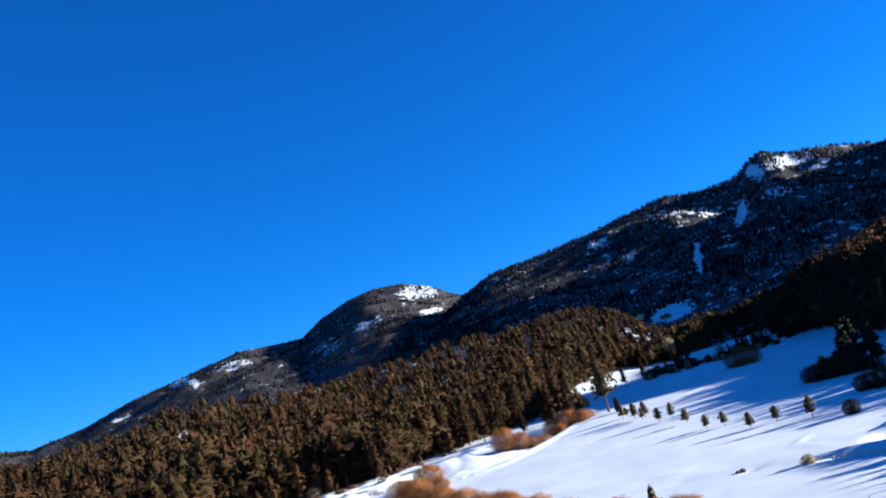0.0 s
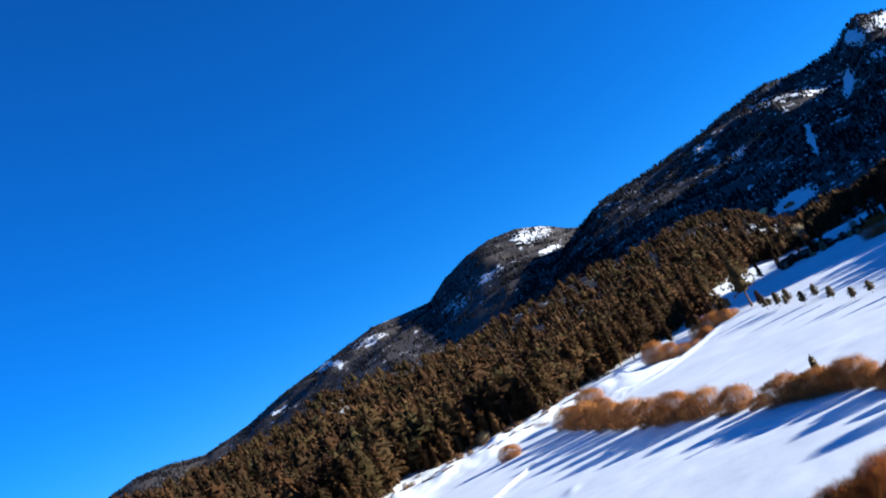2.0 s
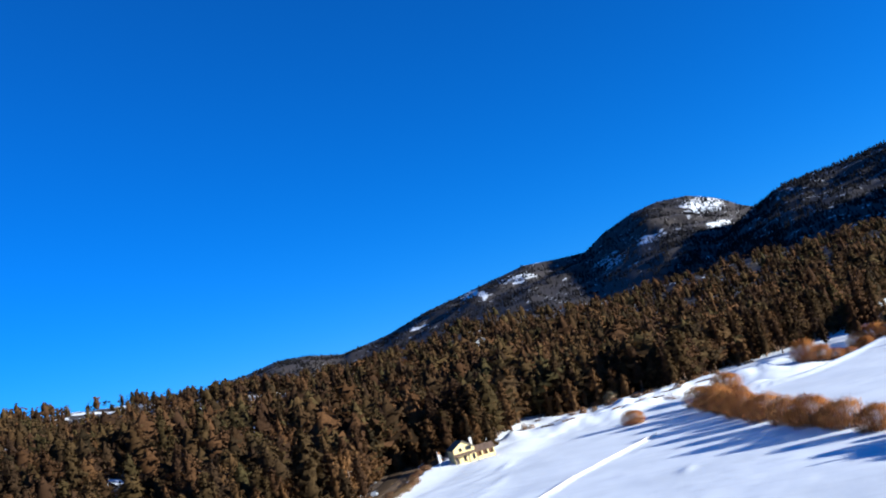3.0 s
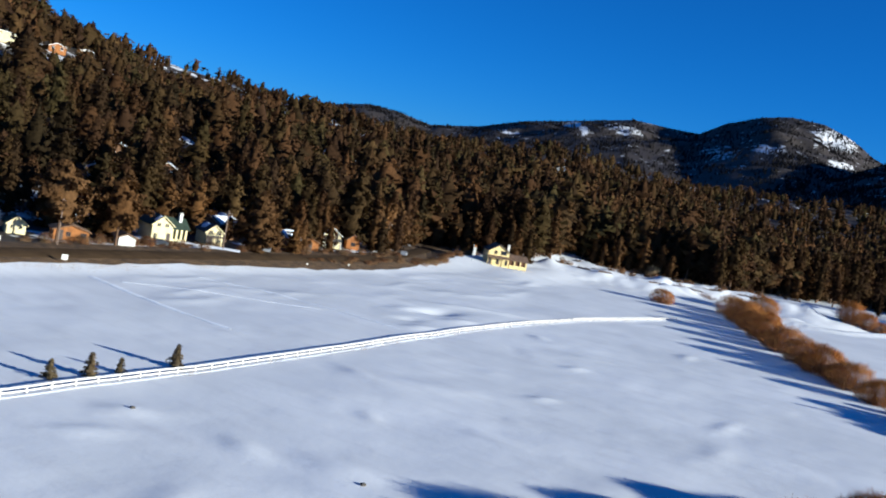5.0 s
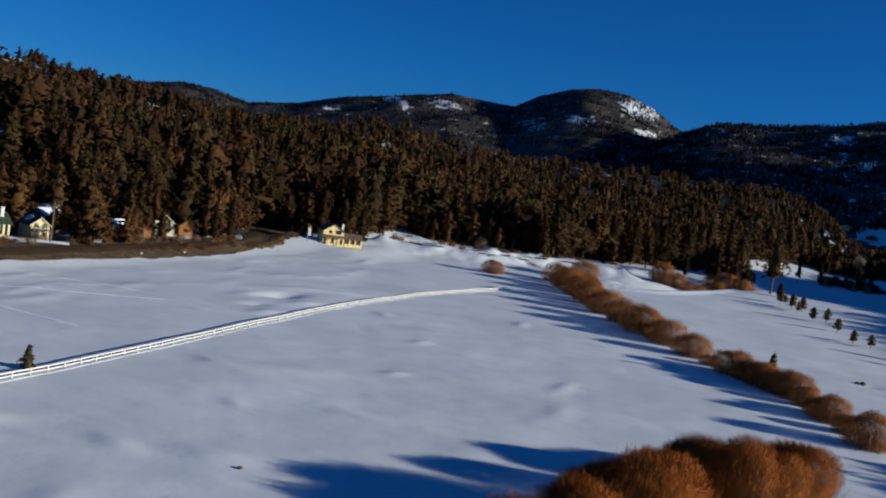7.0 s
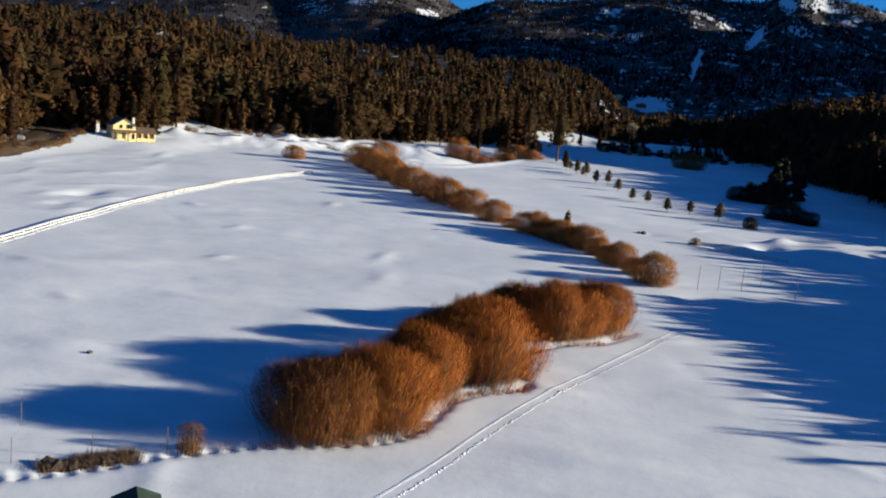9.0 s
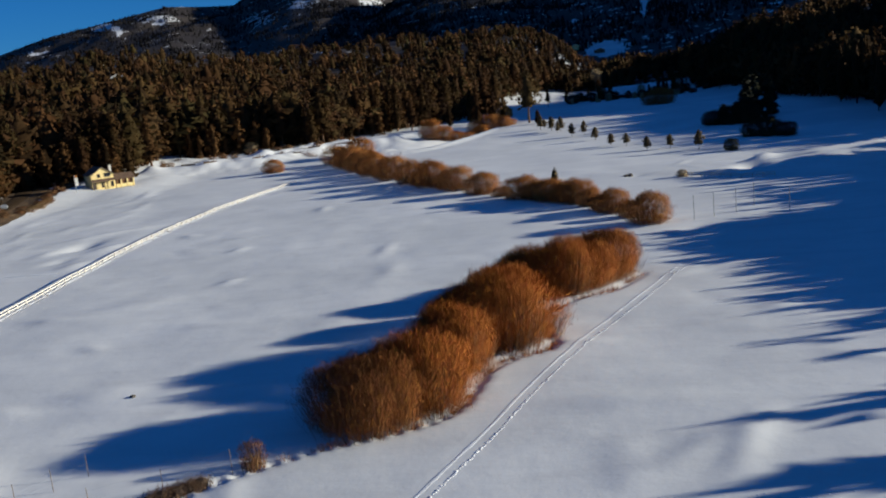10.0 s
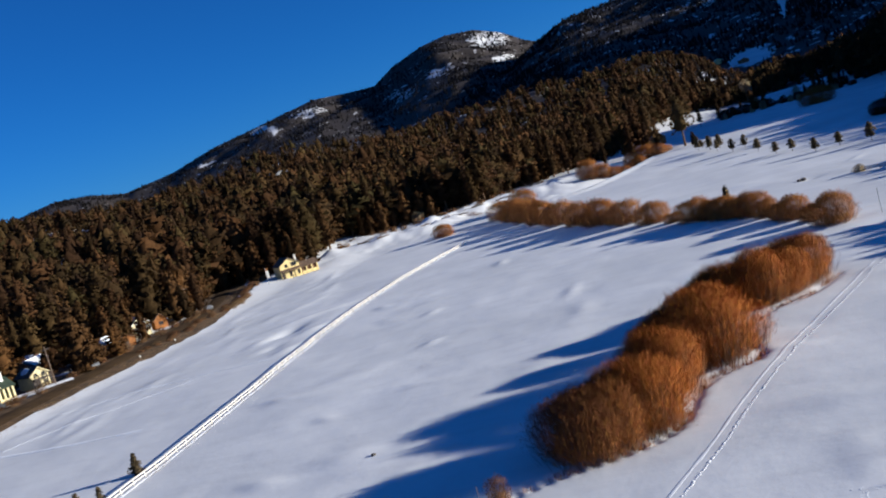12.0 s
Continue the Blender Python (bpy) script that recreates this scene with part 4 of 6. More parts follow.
for k in range(34):
    a_ = edge_.uniform(-30, -4.5)
    r_ = float(np.interp(a_, EDGE_AZ, EDGE_R)) + edge_.uniform(-9, 6)
    src = CEDARS[k % 3]
    keep = src.matrix_basis.copy()
    src.matrix_basis = Matrix.Identity(4)
    tagged(copy_thing(src, tree_pose(r_ * math.sin(radians(a_)), r_ * math.cos(radians(a_)), edge_.uniform(9, 17), k * 1.7, edge_.uniform(0.75, 1.05))), "rounded rusty-brown cedar at the foot of the wood", "tree", "cedars at the forest foot")
    src.matrix_basis = keep
for k in range(26):
    a_, up_ = edge_.uniform(-56, -16), edge_.uniform(15, 260)
    r_ = float(np.interp(a_, EDGE_AZ, EDGE_R)) + up_
    src = PINES[(0, 2, 5)[k % 3]]
    keep = src.matrix_basis.copy()
    src.matrix_basis = Matrix.Identity(4)
    tagged(copy_thing(src, tree_pose(r_ * math.sin(radians(a_)), r_ * math.cos(radians(a_)), edge_.uniform(21, 28), k * 1.3, edge_.uniform(1.0, 1.3))), "tall broad pine standing above the hillside wood", "tree", "tall pines on the hillside")
    src.matrix_basis = keep
ROAD_PINES = [tree_thing("pine_tree", pine_meshes(190 + k, 0.3, 0.36, 900, 3, 0.045, 2.6, CEDAR_NEEDLES), "spreading brown-green pine on a bare trunk beside the road", "tree", "spreading pines by the road") for k in range(2)]
plant(ROAD_PINES, [(-148.4, 148.6, 15, 0, 1.0), (-150.6, 135.2, 17, 1, 1.0)])

# the stand beyond the right edge of the meadow, which throws the long shadows
g_ = np.random.default_rng(12)
LONG = math.tan(radians(SUN_EL))


def shade_tree(tip_x, tip_y, away, wide):
    """A pine whose shadow ends at the given place on the meadow."""
    return (tip_x + away * math.sin(radians(SUN_AZ)), tip_y + away * math.cos(radians(SUN_AZ)), away * LONG, wide)


SHADE_TREES = []
for tx_, ty_ in ((5.3, 46.2), (10.8, 57.8), (27, 71.8), (22, 77.5), (28, 82), (28.6, 86), (24.5, 92.7), (29, 99), (28.4, 108), (27, 116)):
    SHADE_TREES.append(shade_tree(tx_, ty_, g_.uniform(82, 98), 0.95))
    for k in range(6):
        SHADE_TREES.append(shade_tree(tx_ + g_.uniform(4, 22), ty_ + g_.uniform(-2.0, 2.0), g_.uniform(64, 84), 1.1))
for ty_ in np.arange(114.5, 142, 1.1):
    SHADE_TREES.append(shade_tree(g_.uniform(20, 27), ty_, g_.uniform(84, 104), 1.7))
    SHADE_TREES.append(shade_tree(g_.uniform(34, 60), ty_ + g_.uniform(-1, 1), g_.uniform(62, 84), 2.0))
for ty_ in np.r_[np.arange(141, 168, 1.3), np.arange(168, 190, 2.3)]:
    SHADE_TREES.append(shade_tree(g_.uniform(38, 58), ty_, g_.uniform(78, 100), 1.2))
    SHADE_TREES.append(shade_tree(g_.uniform(58, 80), ty_ + g_.uniform(-2, 2), g_.uniform(60, 80), 1.4))
for ty_ in np.arange(189, 211, 1.4):
    SHADE_TREES.append(shade_tree(g_.uniform(40, 58), ty_, g_.uniform(82, 104), 1.4))
for ty_ in np.arange(240, 384, 4.4):
    SHADE_TREES.append(shade_tree(46 + 0.8 * max(0.0, 264 - ty_) + g_.uniform(0, 14), ty_, g_.uniform(100, 126), 0.75))
for ty_ in np.arange(212, 262, 4.0):
    SHADE_TREES.append(shade_tree(g_.uniform(84, 112), ty_, g_.uniform(70, 95), 1.2))
for ty_ in np.arange(266, 520, 5.0):
    SHADE_TREES.append(shade_tree(g_.uniform(72, 104) + 0.03 * (ty_ - 266), ty_, g_.uniform(88, 118), 0.8))
    SHADE_TREES.append(shade_tree(g_.uniform(95, 130) + 0.03 * (ty_ - 266), ty_, g_.uniform(80, 105), 1.0))
for ty_ in np.arange(78.5, 114, 3.0):
    SHADE_TREES.append(shade_tree(g_.uniform(23, 32), ty_ + g_.uniform(-0.9, 0.9), g_.uniform(84, 100), 1.3))
for ty_ in np.arange(82, 115, 1.5):
    SHADE_TREES.append(shade_tree(g_.uniform(30, 40) - 0.25 * (ty_ - 98), ty_, g_.uniform(74, 92), 1.6))
for ty_ in np.arange(237.3, 390, 4.7):
    SHADE_TREES.append(shade_tree(g_.uniform(44, 76) + 0.7 * max(0.0, 270 - ty_), ty_, g_.uniform(92, 116), 0.8))
shade_ = np.array(SHADE_TREES)
shade_at = np.c_[shade_[:, :2], land(shade_[:, 0], shade_[:, 1]) - 0.3]
v_, t_, k_, n_o = spread(mids, shade_at, shade_[:, 0] * 3, shade_[:, 2], shade_[:, 3])
tagged(new("pine_stand", mesh_np("pine_stand", v_, t_, NEEDLES, attrs={"plant": k_}, normals=n_o)), "stand of tall pines beside the meadow", "forest", kind="stuff")

# dark firs standing out on the snow before the shaded wood
FIRS = [tree_thing("fir_tree", pine_meshes(130 + k, 0.04, 0.24, 420, 4, 0.06, 1.0, NEEDLES_DARK), "dark green fir standing on shaded snow", "tree", "dark firs") for k in range(2)]
plant(FIRS, [(100, 352, 8, 2, 1.7), (104, 356, 12, 3, 1.4), (108, 364, 15, 4, 1.2), (113, 372, 16, 5, 1.2), (97, 358, 7, 5, 1.8), (118, 368, 15, 1, 1.2)])

# young pines: a row across the far meadow, and a few beside the white fence
YOUNG_NEEDLES = needle_material("sunlit_young_needles", ((0.105, 0.080, 0.042), (0.14, 0.104, 0.058), (0.155, 0.108, 0.055)), 0.25, 2.0)
YOUNG = [tree_thing("young_pine", pine_meshes(150 + k, 0.27, 0.25, 230, 4, 0.062, 2.6, YOUNG_NEEDLES), "young pine with a round crown on a thin stem", "tree", "young pines in a row") for k in range(3)]
plant(YOUNG, [(65.6, 269.4, 5.8, 0, 0.95), (59.4, 281, 4.4, 1, 1.15), (52.4, 281.6, 4.5, 2, 1.1), (49.6, 303, 4.3, 3, 1.15), (45.4, 309, 4.2, 4, 1.25), (44.0, 338, 4.9, 5, 1.15), (42.8, 362, 5.8, 0.5, 0.9),
              (38.0, 362, 5.4, 1.5, 1.0), (36.0, 386, 6.2, 2.5, 0.95), (34.2, 381, 4.6, 3.5, 0.9), (32.4, 390, 6.2, 4.5, 1.0), (28.6, 400, 6.4, 5.5, 0.85), (30.6, 403, 4.0, 2.2, 1.0)])
SPRUCE = [tree_thing("young_spruce", pine_meshes(160 + k, 0.05, 0.24, 330, 4, 0.055, 1.0, YOUNG_NEEDLES), "small pointed conifer in snow beside the white fence", "tree", "small conifers by the fence") for k in range(2)]
plant(SPRUCE, [(-74.6, 91.6, 3.1, 0, 1.5), (-75.1, 83.1, 2.0, 1, 1.5), (-75.3, 78.9, 2.9, 2, 1.5), (-76.0, 74.1, 2.4, 3, 1.5)])
SPRUCE_ROW = tree_thing("young_spruce", pine_meshes(165, 0.05, 0.3, 240, 4, 0.09, 1.0, YOUNG_NEEDLES), "small conifer growing among the bare willows", "tree", "")
set_pose(SPRUCE_ROW, 15.5, 190.5, 6.4, 0, 0.8)

# the lone old pine at the far end of the meadow
LONE = tree_thing("old_pine", pine_meshes(171, 0.32, 0.2, 150, 4, 0.04, 2.4, needle_material("old_pine_needles", ((0.07, 0.048, 0.020), (0.085, 0.055, 0.022)))), "tall lone old pine with a bare lower trunk", "tree", "")
set_pose(LONE, 26.4, 441, 25, 0.6, 1.15)
LOW = tree_thing("pine_tree", pine_meshes(172, 0.08, 0.2, 260, 4, 0.07, 1.4), "smaller pine leaning beside the lone old pine", "tree", "")
set_pose(LOW, 29.8, 431, 6.5, 0.6, 1.2)
for k, (x, y, h) in enumerate(((2, 456, 21), (6, 461, 26), (10, 458, 18), (12, 470, 24), (-1, 470, 19), (16, 480, 13), (-12, 452, 12), (-32, 470, 17), (-40, 478, 20))):
    src = PINES[k % 6]
    keep = src.matrix_basis.copy()
    src.matrix_basis = Matrix.Identity(4)
    tagged(copy_thing(src, tree_pose(x, y, h, k, 1.0)), "dark pine rising behind the orange bushes", "tree", "pines behind the orange bushes")
    src.matrix_basis = keep


# ---- bare shrubs ----
def shrub_mesh(seed, stems, sprays, lumps, mat, thin=0.012):
    """A leafless shrub of many fine stems with a smooth, softly lobed dome, one metre in radius and height."""
    g = np.random.default_rng(seed)
    lobe = g.normal(size=(lumps, 3))
    lobe[:, 2] = np.abs(lobe[:, 2]) * 0.6
    lobe /= np.linalg.norm(lobe, axis=1, keepdims=True)

    def shell(n, lo, hi):
        d = g.normal(size=(n, 3))
        d /= np.linalg.norm(d, axis=1, keepdims=True)
        d[:, 2] = np.where(d[:, 2] < -0.56, -d[:, 2], d[:, 2])
        swell = 0.78 + 0.24 * np.max(np.clip((d @ lobe.T - 0.74) / 0.26, 0, 1) ** 0.7, axis=1)
        rough = 0.07 * (np.sin(d[:, 0] * 17 + seed) * np.sin(d[:, 1] * 15 + 2 * seed) + np.sin(d[:, 0] * 31 + d[:, 2] * 23) * 0.5) + 0.03 * g.normal(size=n)
        p = d * ((swell + rough) * g.uniform(lo, hi, n))[:, None] * (1, 1, 0.64) + (0, 0, 0.36)
        p[:, 2] = np.maximum(p[:, 2], g.uniform(0.0, 0.06, n))
        return p, d

    tip, away = shell(stems, 0.62, 1.13)
    root = np.c_[tip[:, :2] * 0.72 + g.normal(size=(stems, 2)) * 0.06, np.full(stems, -0.03)]
    mid = (root + tip) / 2 + np.c_[(tip - root)[:, :2] * 0.14, np.full(stems, 0.05)]
    side = np.cross(tip - root, away + g.normal(size=(stems, 3)) * 0.4)
    side /= np.linalg.norm(side, axis=1, keepdims=True) + 1e-9
    w = thin * 0.6 * g.uniform(0.7, 1.4, (stems, 1))
    v = np.stack([root - side * w, root + side * w, mid - side * w * 0.7, mid + side * w * 0.7, tip], 1)
    stem_out = np.repeat(np.c_[away[:, :2], away[:, 2] * 0.4 + 0.15] + g.normal(size=(stems, 3)) * 0.3, 5, axis=0)
    t = np.array([(0, 1, 3), (0, 3, 2), (2, 3, 4)])[None] + (np.arange(stems) * 5)[:, None, None]
    p, d = shell(sprays, 0.72, 1.03)
    up = np.c_[np.zeros((sprays, 2)), np.ones(sprays)]
    e = d * 0.5 + up * 0.85 + g.normal(size=(sprays, 3)) * 0.45
    e /= np.linalg.norm(e, axis=1, keepdims=True)
    side = np.cross(e, d + g.normal(size=(sprays, 3)) * 0.45)
    side /= np.linalg.norm(side, axis=1, keepdims=True) + 1e-9
    ln = g.uniform(0.05, 0.125, (sprays, 1))
    ww = thin * 0.5 * g.uniform(0.6, 1.4, (sprays, 1))
    v2 = np.stack([p - e * ln * 0.5 - side * ww, p - e * ln * 0.5 + side * ww, p + e * ln * 0.5], 1).reshape(-1, 3)
    out = np.repeat(d * 0.9 + up * 0.1 + g.normal(size=(sprays, 3)) * 0.34, 3, axis=0)
    base = outward(v.reshape(-1, 3), t.reshape(-1, 3), stem_out)
    twig = outward(v2, np.arange(len(v2)).reshape(-1, 3), out)
    bark = WILLOW_BARK if mat in (TWIG, TWIG_TAN, TWIG_SHADED) else mat
    return mesh_np("woody_base", *base[:2], bark, normals=base[2]), mesh_np("twig_crown", *twig[:2], mat, normals=twig[2])


def shrub_thing(mesh, label, group):
    root = new("willow_shrub")
    tagged(root, label, "shrub", group)
    part("woody_base", mesh[0], root)
    part("twig_crown", mesh[1], root)
    return root


def shrub_pose(x, y, r, h, yaw):
    return Matrix.LocRotScale((x, y, height(x, y) - 0.25), Euler((0, 0, yaw)), (r, r, h))


def grow(meshes, rows, label, group):
    made = []
    for k, (x, y, r, h) in enumerate(rows):
        if k < len(meshes):
            made.append(shrub_thing(meshes[k], label, group))
            made[k].matrix_basis = shrub_pose(x, y, r, h, k * 1.3)
    for k, (x, y, r, h) in enumerate(rows[len(meshes):]):
        src = made[k % len(meshes)]
        keep = src.matrix_basis.copy()
        src.matrix_basis = Matrix.Identity(4)
        copy_thing(src, shrub_pose(x, y, r, h, k * 2.1))
        src.matrix_basis = keep


NEAR_SHRUBS = [shrub_mesh(400 + k, 2200, 35000, 9, TWIG, 0.0043) for k in range(3)]
FAR_SHRUBS = [shrub_mesh(410 + k, 500, 8500, 9, TWIG_TAN, 0.0097) for k in range(3)]
PALE_SHRUBS = [shrub_mesh(420 + k, 500, 2200, 6, TWIG_PALE, 0.02) for k in range(2)]
grow(NEAR_SHRUBS, [(15.0, 113.0, 5.4, 7.4), (8.8, 106.2, 5.3, 7.4), (0.4, 85.8, 7.0, 8.4), (3.4, 107, 4.4, 6.0), (-5.2, 78.2, 5.2, 6.9), (-7.8, 68.8, 5.5, 7.1), (0.6, 96.4, 4.8, 7.2), (-6.2, 74.0, 3.2, 4.4), (4.6, 106.4, 4.6, 6.6), (12.2, 109.4, 4.8, 6.6), (-3.6, 83.6, 5.0, 7.2)], "bare orange-brown willow shrub on the creek bank", "willows on the near bank")
grow([shrub_mesh(460, 2200, 33000, 11, TWIG_SHADED, 0.0043)], [(-12.8, 65.2, 5.7, 6.5), (-10.4, 66.2, 5.0, 6.7), (-4.6, 85.2, 4.4, 7.0)], "bare willow shrub on the creek bank, its purple-brown shade put into the colour", "willows on the near bank")
MID_SHRUBS = [shrub_mesh(450 + k, 700, 11500, 9, TWIG_TAN, 0.0085) for k in range(3)]
grow(MID_SHRUBS, [(28.0, 150.6, 4.4, 5.9), (19.0, 182.2, 4.6, 5.8), (13.8, 189.2, 4.6, 5.6), (24.0, 166, 4.0, 5.0), (26, 158.5, 3.0, 3.6), (8.5, 197, 4.8, 5.8), (11.2, 193, 3.6, 4.6), (16.4, 185.5, 3.8, 4.8), (4.2, 204, 2.8, 2.8), (-0.2, 213, 5.0, 5.6), (22.4, 170, 3.0, 3.6), (21, 176.5, 3.0, 4.4)], "bare orange-brown willow shrub in a long row", "willows in the long row")
grow(FAR_SHRUBS, [(-49.5, 331, 4.6, 5.0), (-43, 311, 4.6, 5.3), (-36.5, 292, 4.4, 5.0), (-29.5, 274, 4.2, 4.8), (-16.5, 244, 4.0, 4.6), (-9.8, 231, 3.7, 4.6), (-53, 341, 6.8, 7.8), (-46, 320, 7.0, 8.6), (-40, 302, 6.2, 7.4), (-33, 283, 6.4, 8.2), (-26, 265, 6.2, 7.7), (-20, 251, 5.6, 7.0), (-13, 237, 6.2, 7.9), (-6.5, 225, 5.4, 6.7)], "bare orange-brown willow shrub in a long row", "willows in the long row")
grow(FAR_SHRUBS[:2], [(-75, 329, 5, 5.5), (-47, 366, 7, 8), (-41, 350, 4, 3.6), (-20, 411, 6, 9.5), (-14, 412, 5, 7), (-8.5, 414, 4.4, 5), (-4, 416, 4, 4), (3, 426, 4.5, 5), (1.5, 439, 5.6, 7.5), (8, 449, 6.2, 9.0), (13.6, 437, 4.6, 6), (17.5, 446, 3.5, 3.6)], "bare orange-brown shrub on the far snow", "shrubs on the far meadow")
grow(MID_SHRUBS[:1], [(100, 498, 10, 9.5)], "broad rust-brown dome of bare willow on far snow", "")
BROWN_SHRUBS = [shrub_mesh(440 + k, 150, 1300, 6, TWIG_BROWN, 0.03) for k in range(2)]
hedge_ = np.random.default_rng(15)
grow(BROWN_SHRUBS, [(-137.3 + (y_ - 266) * -0.17 + hedge_.uniform(-2, 2), y_, hedge_.uniform(1.8, 2.8), hedge_.uniform(1.2, 2.4)) for y_ in np.arange(262, 322, 2.6)]
     + [(-136 + hedge_.uniform(-3, 1), y_, hedge_.uniform(1.2, 2.2), hedge_.uniform(0.8, 1.6)) for y_ in np.arange(206, 262, 4.0)]
     + [(-151 + hedge_.uniform(-4, 4) + (y_ - 140) * 0.06, y_, hedge_.uniform(1.2, 2.4), hedge_.uniform(1.0, 2.6)) for y_ in np.arange(128, 262, 4.5)], "rusty brown bare hedge shrub beside the road", "hedge shrubs by the road")
foot_ = np.random.default_rng(33)
foot_az = foot_.uniform(-20, -5.5, 46)
foot_r = np.interp(foot_az, EDGE_AZ, EDGE_R) - foot_.uniform(2, 30, 46)
grow(BROWN_SHRUBS, [(r_ * math.sin(radians(a_)), r_ * math.cos(radians(a_)), foot_.uniform(1.2, 3.2), foot_.uniform(1.0, 3.2)) for a_, r_ in zip(foot_az, foot_r)], "rusty bare shrub at the foot of the wood", "shrubs at the forest foot")
yard_ = np.random.default_rng(77)
grow(BROWN_SHRUBS, [(-151.2 + yard_.uniform(-2.2, 2.6), 157 + k * 1.05, yard_.uniform(0.8, 1.5), yard_.uniform(0.7, 1.5)) for k in range(17)], "rusty bare garden shrub before the yellow house", "garden shrubs")
thick_ = np.random.default_rng(91)
DARK_SHRUBS = [shrub_mesh(430 + k, 300, 3000, 8, NEEDLES_DARK, 0.03) for k in range(2)]
grow(DARK_SHRUBS, [(92, 352, 6, 6), (97, 349, 6, 8), (103, 347, 6, 8), (107, 343, 5, 5), (89, 295, 4.2, 5.2), (93, 290.5, 4.6, 6.6), (97, 286, 4.0, 5.0), (72, 258, 2.4, 4.0)] + [(r_ * math.sin(radians(a_)), r_ * math.cos(radians(a_)), w_, h_) for a_, r_, w_, h_ in zip(np.arange(6.2, 15.4, 0.42), thick_.uniform(612, 640, 22), thick_.uniform(2.6, 5.0, 22), thick_.uniform(2.6, 7.0, 22))], "dark evergreen thicket on shaded snow", "dark thickets")
for k in range(24):
    a_, r_ = thick_.uniform(4.6, 15.5), thick_.uniform(600, 690)
    src = PINES[k % 6]
    keep = src.matrix_basis.copy()
    src.matrix_basis = Matrix.Identity(4)
    tagged(copy_thing(src, tree_pose(r_ * math.sin(radians(a_)), r_ * math.cos(radians(a_)), thick_.uniform(6, 14), k * 2.1, thick_.uniform(0.8, 1.3))), "dark pine standing in the shaded valley", "tree", "pines in the valley")
    src.matrix_basis = keep
grow(PALE_SHRUBS, [(r_ * math.sin(radians(a_)), r_ * math.cos(radians(a_)), h_ * 0.42, h_) for a_, r_, h_ in zip(thick_.uniform(5.5, 15, 10), thick_.uniform(596, 650, 10), thick_.uniform(4, 8, 10))], "pale bare tree in the shaded valley", "pale valley trees")
pale_ = on_slope(7.7, -1.6)
grow(PALE_SHRUBS, [(46.9, 209, 1.8, 2.2), (-103, 416, 4, 5), (-118, 428, 3, 4), (pale_[0], pale_[1], 6, 18), (90, 640, 4, 9), (117, 641, 3.5, 8), (141, 641, 4, 9), (160, 637, 3.5, 8)], "pale bare shrub above the snow", "pale shrubs")
grow(BROWN_SHRUBS[:1], [(-20.8, 57.9, 1.25, 2.6)], "small reddish-brown bare bush by the creek", "")


# dead brush and reeds along the creek bank
def brush(name, line, count, width, tall, mat, label, seed):
    g = np.random.default_rng(seed)
    p, w = polyline(line, 0.5)
    k = g.integers(0, len(p), count)
    off = g.normal(size=(count, 2)) * width
    clump = vnoise(p[k, 0] / 2.2, p[k, 1] / 2.2, seed) > 0.5
    x, y = (p[k, 0] + off[:, 0])[clump], (p[k, 1] + off[:, 1])[clump]
    n = len(x)
    root = np.stack([x, y, land(x, y) - 0.5], 1)
    tip = root + np.c_[g.normal(size=(n, 2)) * 0.25, 0.5 + tall * g.uniform(0.4, 1.2, n)]
    side = np.c_[g.normal(size=(n, 2)), np.zeros(n)]
    side *= 0.035 / (np.linalg.norm(side, axis=1, keepdims=True) + 1e-9)
    v = np.stack([root - side, root + side, tip], 1).reshape(-1, 3)
    tagged(new(name, mesh_np(name, v, np.arange(len(v)).reshape(-1, 3), mat)), label, "brush", kind="stuff")


brush("creek_brush", CREEK[4:], 2300, 0.35, 0.35, TWIG_TAN, "dead brown reeds along the undercut snow bank", 3)
brush("creek_brush", [(-29, 52.0), (-26.8, 53.6), (-24.4, 55.4)], 3200, 0.45, 0.55, BARK, "dark dead brush heaped in the creek bed", 4)
brush("verge_grass", [(x + 6.6, y) for x, y in ROAD[1:-1]], 9000, 1.6, 0.5, DRY_GRASS, "tufts of dry brown grass at the road edge", 5)
brush("forest_brush", [(-175, 372), (-158, 405), (-140, 412), (-105, 420), (-80, 440), (-77, 480), (-76, 570), (-57, 590), (-41, 640)], 12000, 2.6, 1.6, BARK, "bare brown undergrowth along the forest edge", 6)
brush("meadow_brush", [(-88, 392), (-80, 387), (-68.8, 379.3)], 2600, 1.3, 1.3, TWIG_BROWN, "reddish bare brush along a snow bank", 9)
brush("meadow_brush", [(-150, 425), (-135, 432), (-120, 440)], 4200, 2.5, 2.2, TWIG_BROWN, "reddish bare brush at the foot of the wood", 10)
brush("fence_grass", [(-73, 45), (-71.6, 85), (-71.6, 118), (-72.2, 145), (-72.8, 170), (-72, 195), (-69.6, 225), (-64, 255)], 3500, 0.22, 0.28, DRY_GRASS, "dry brown grass tufts at the foot of the fence", 8)


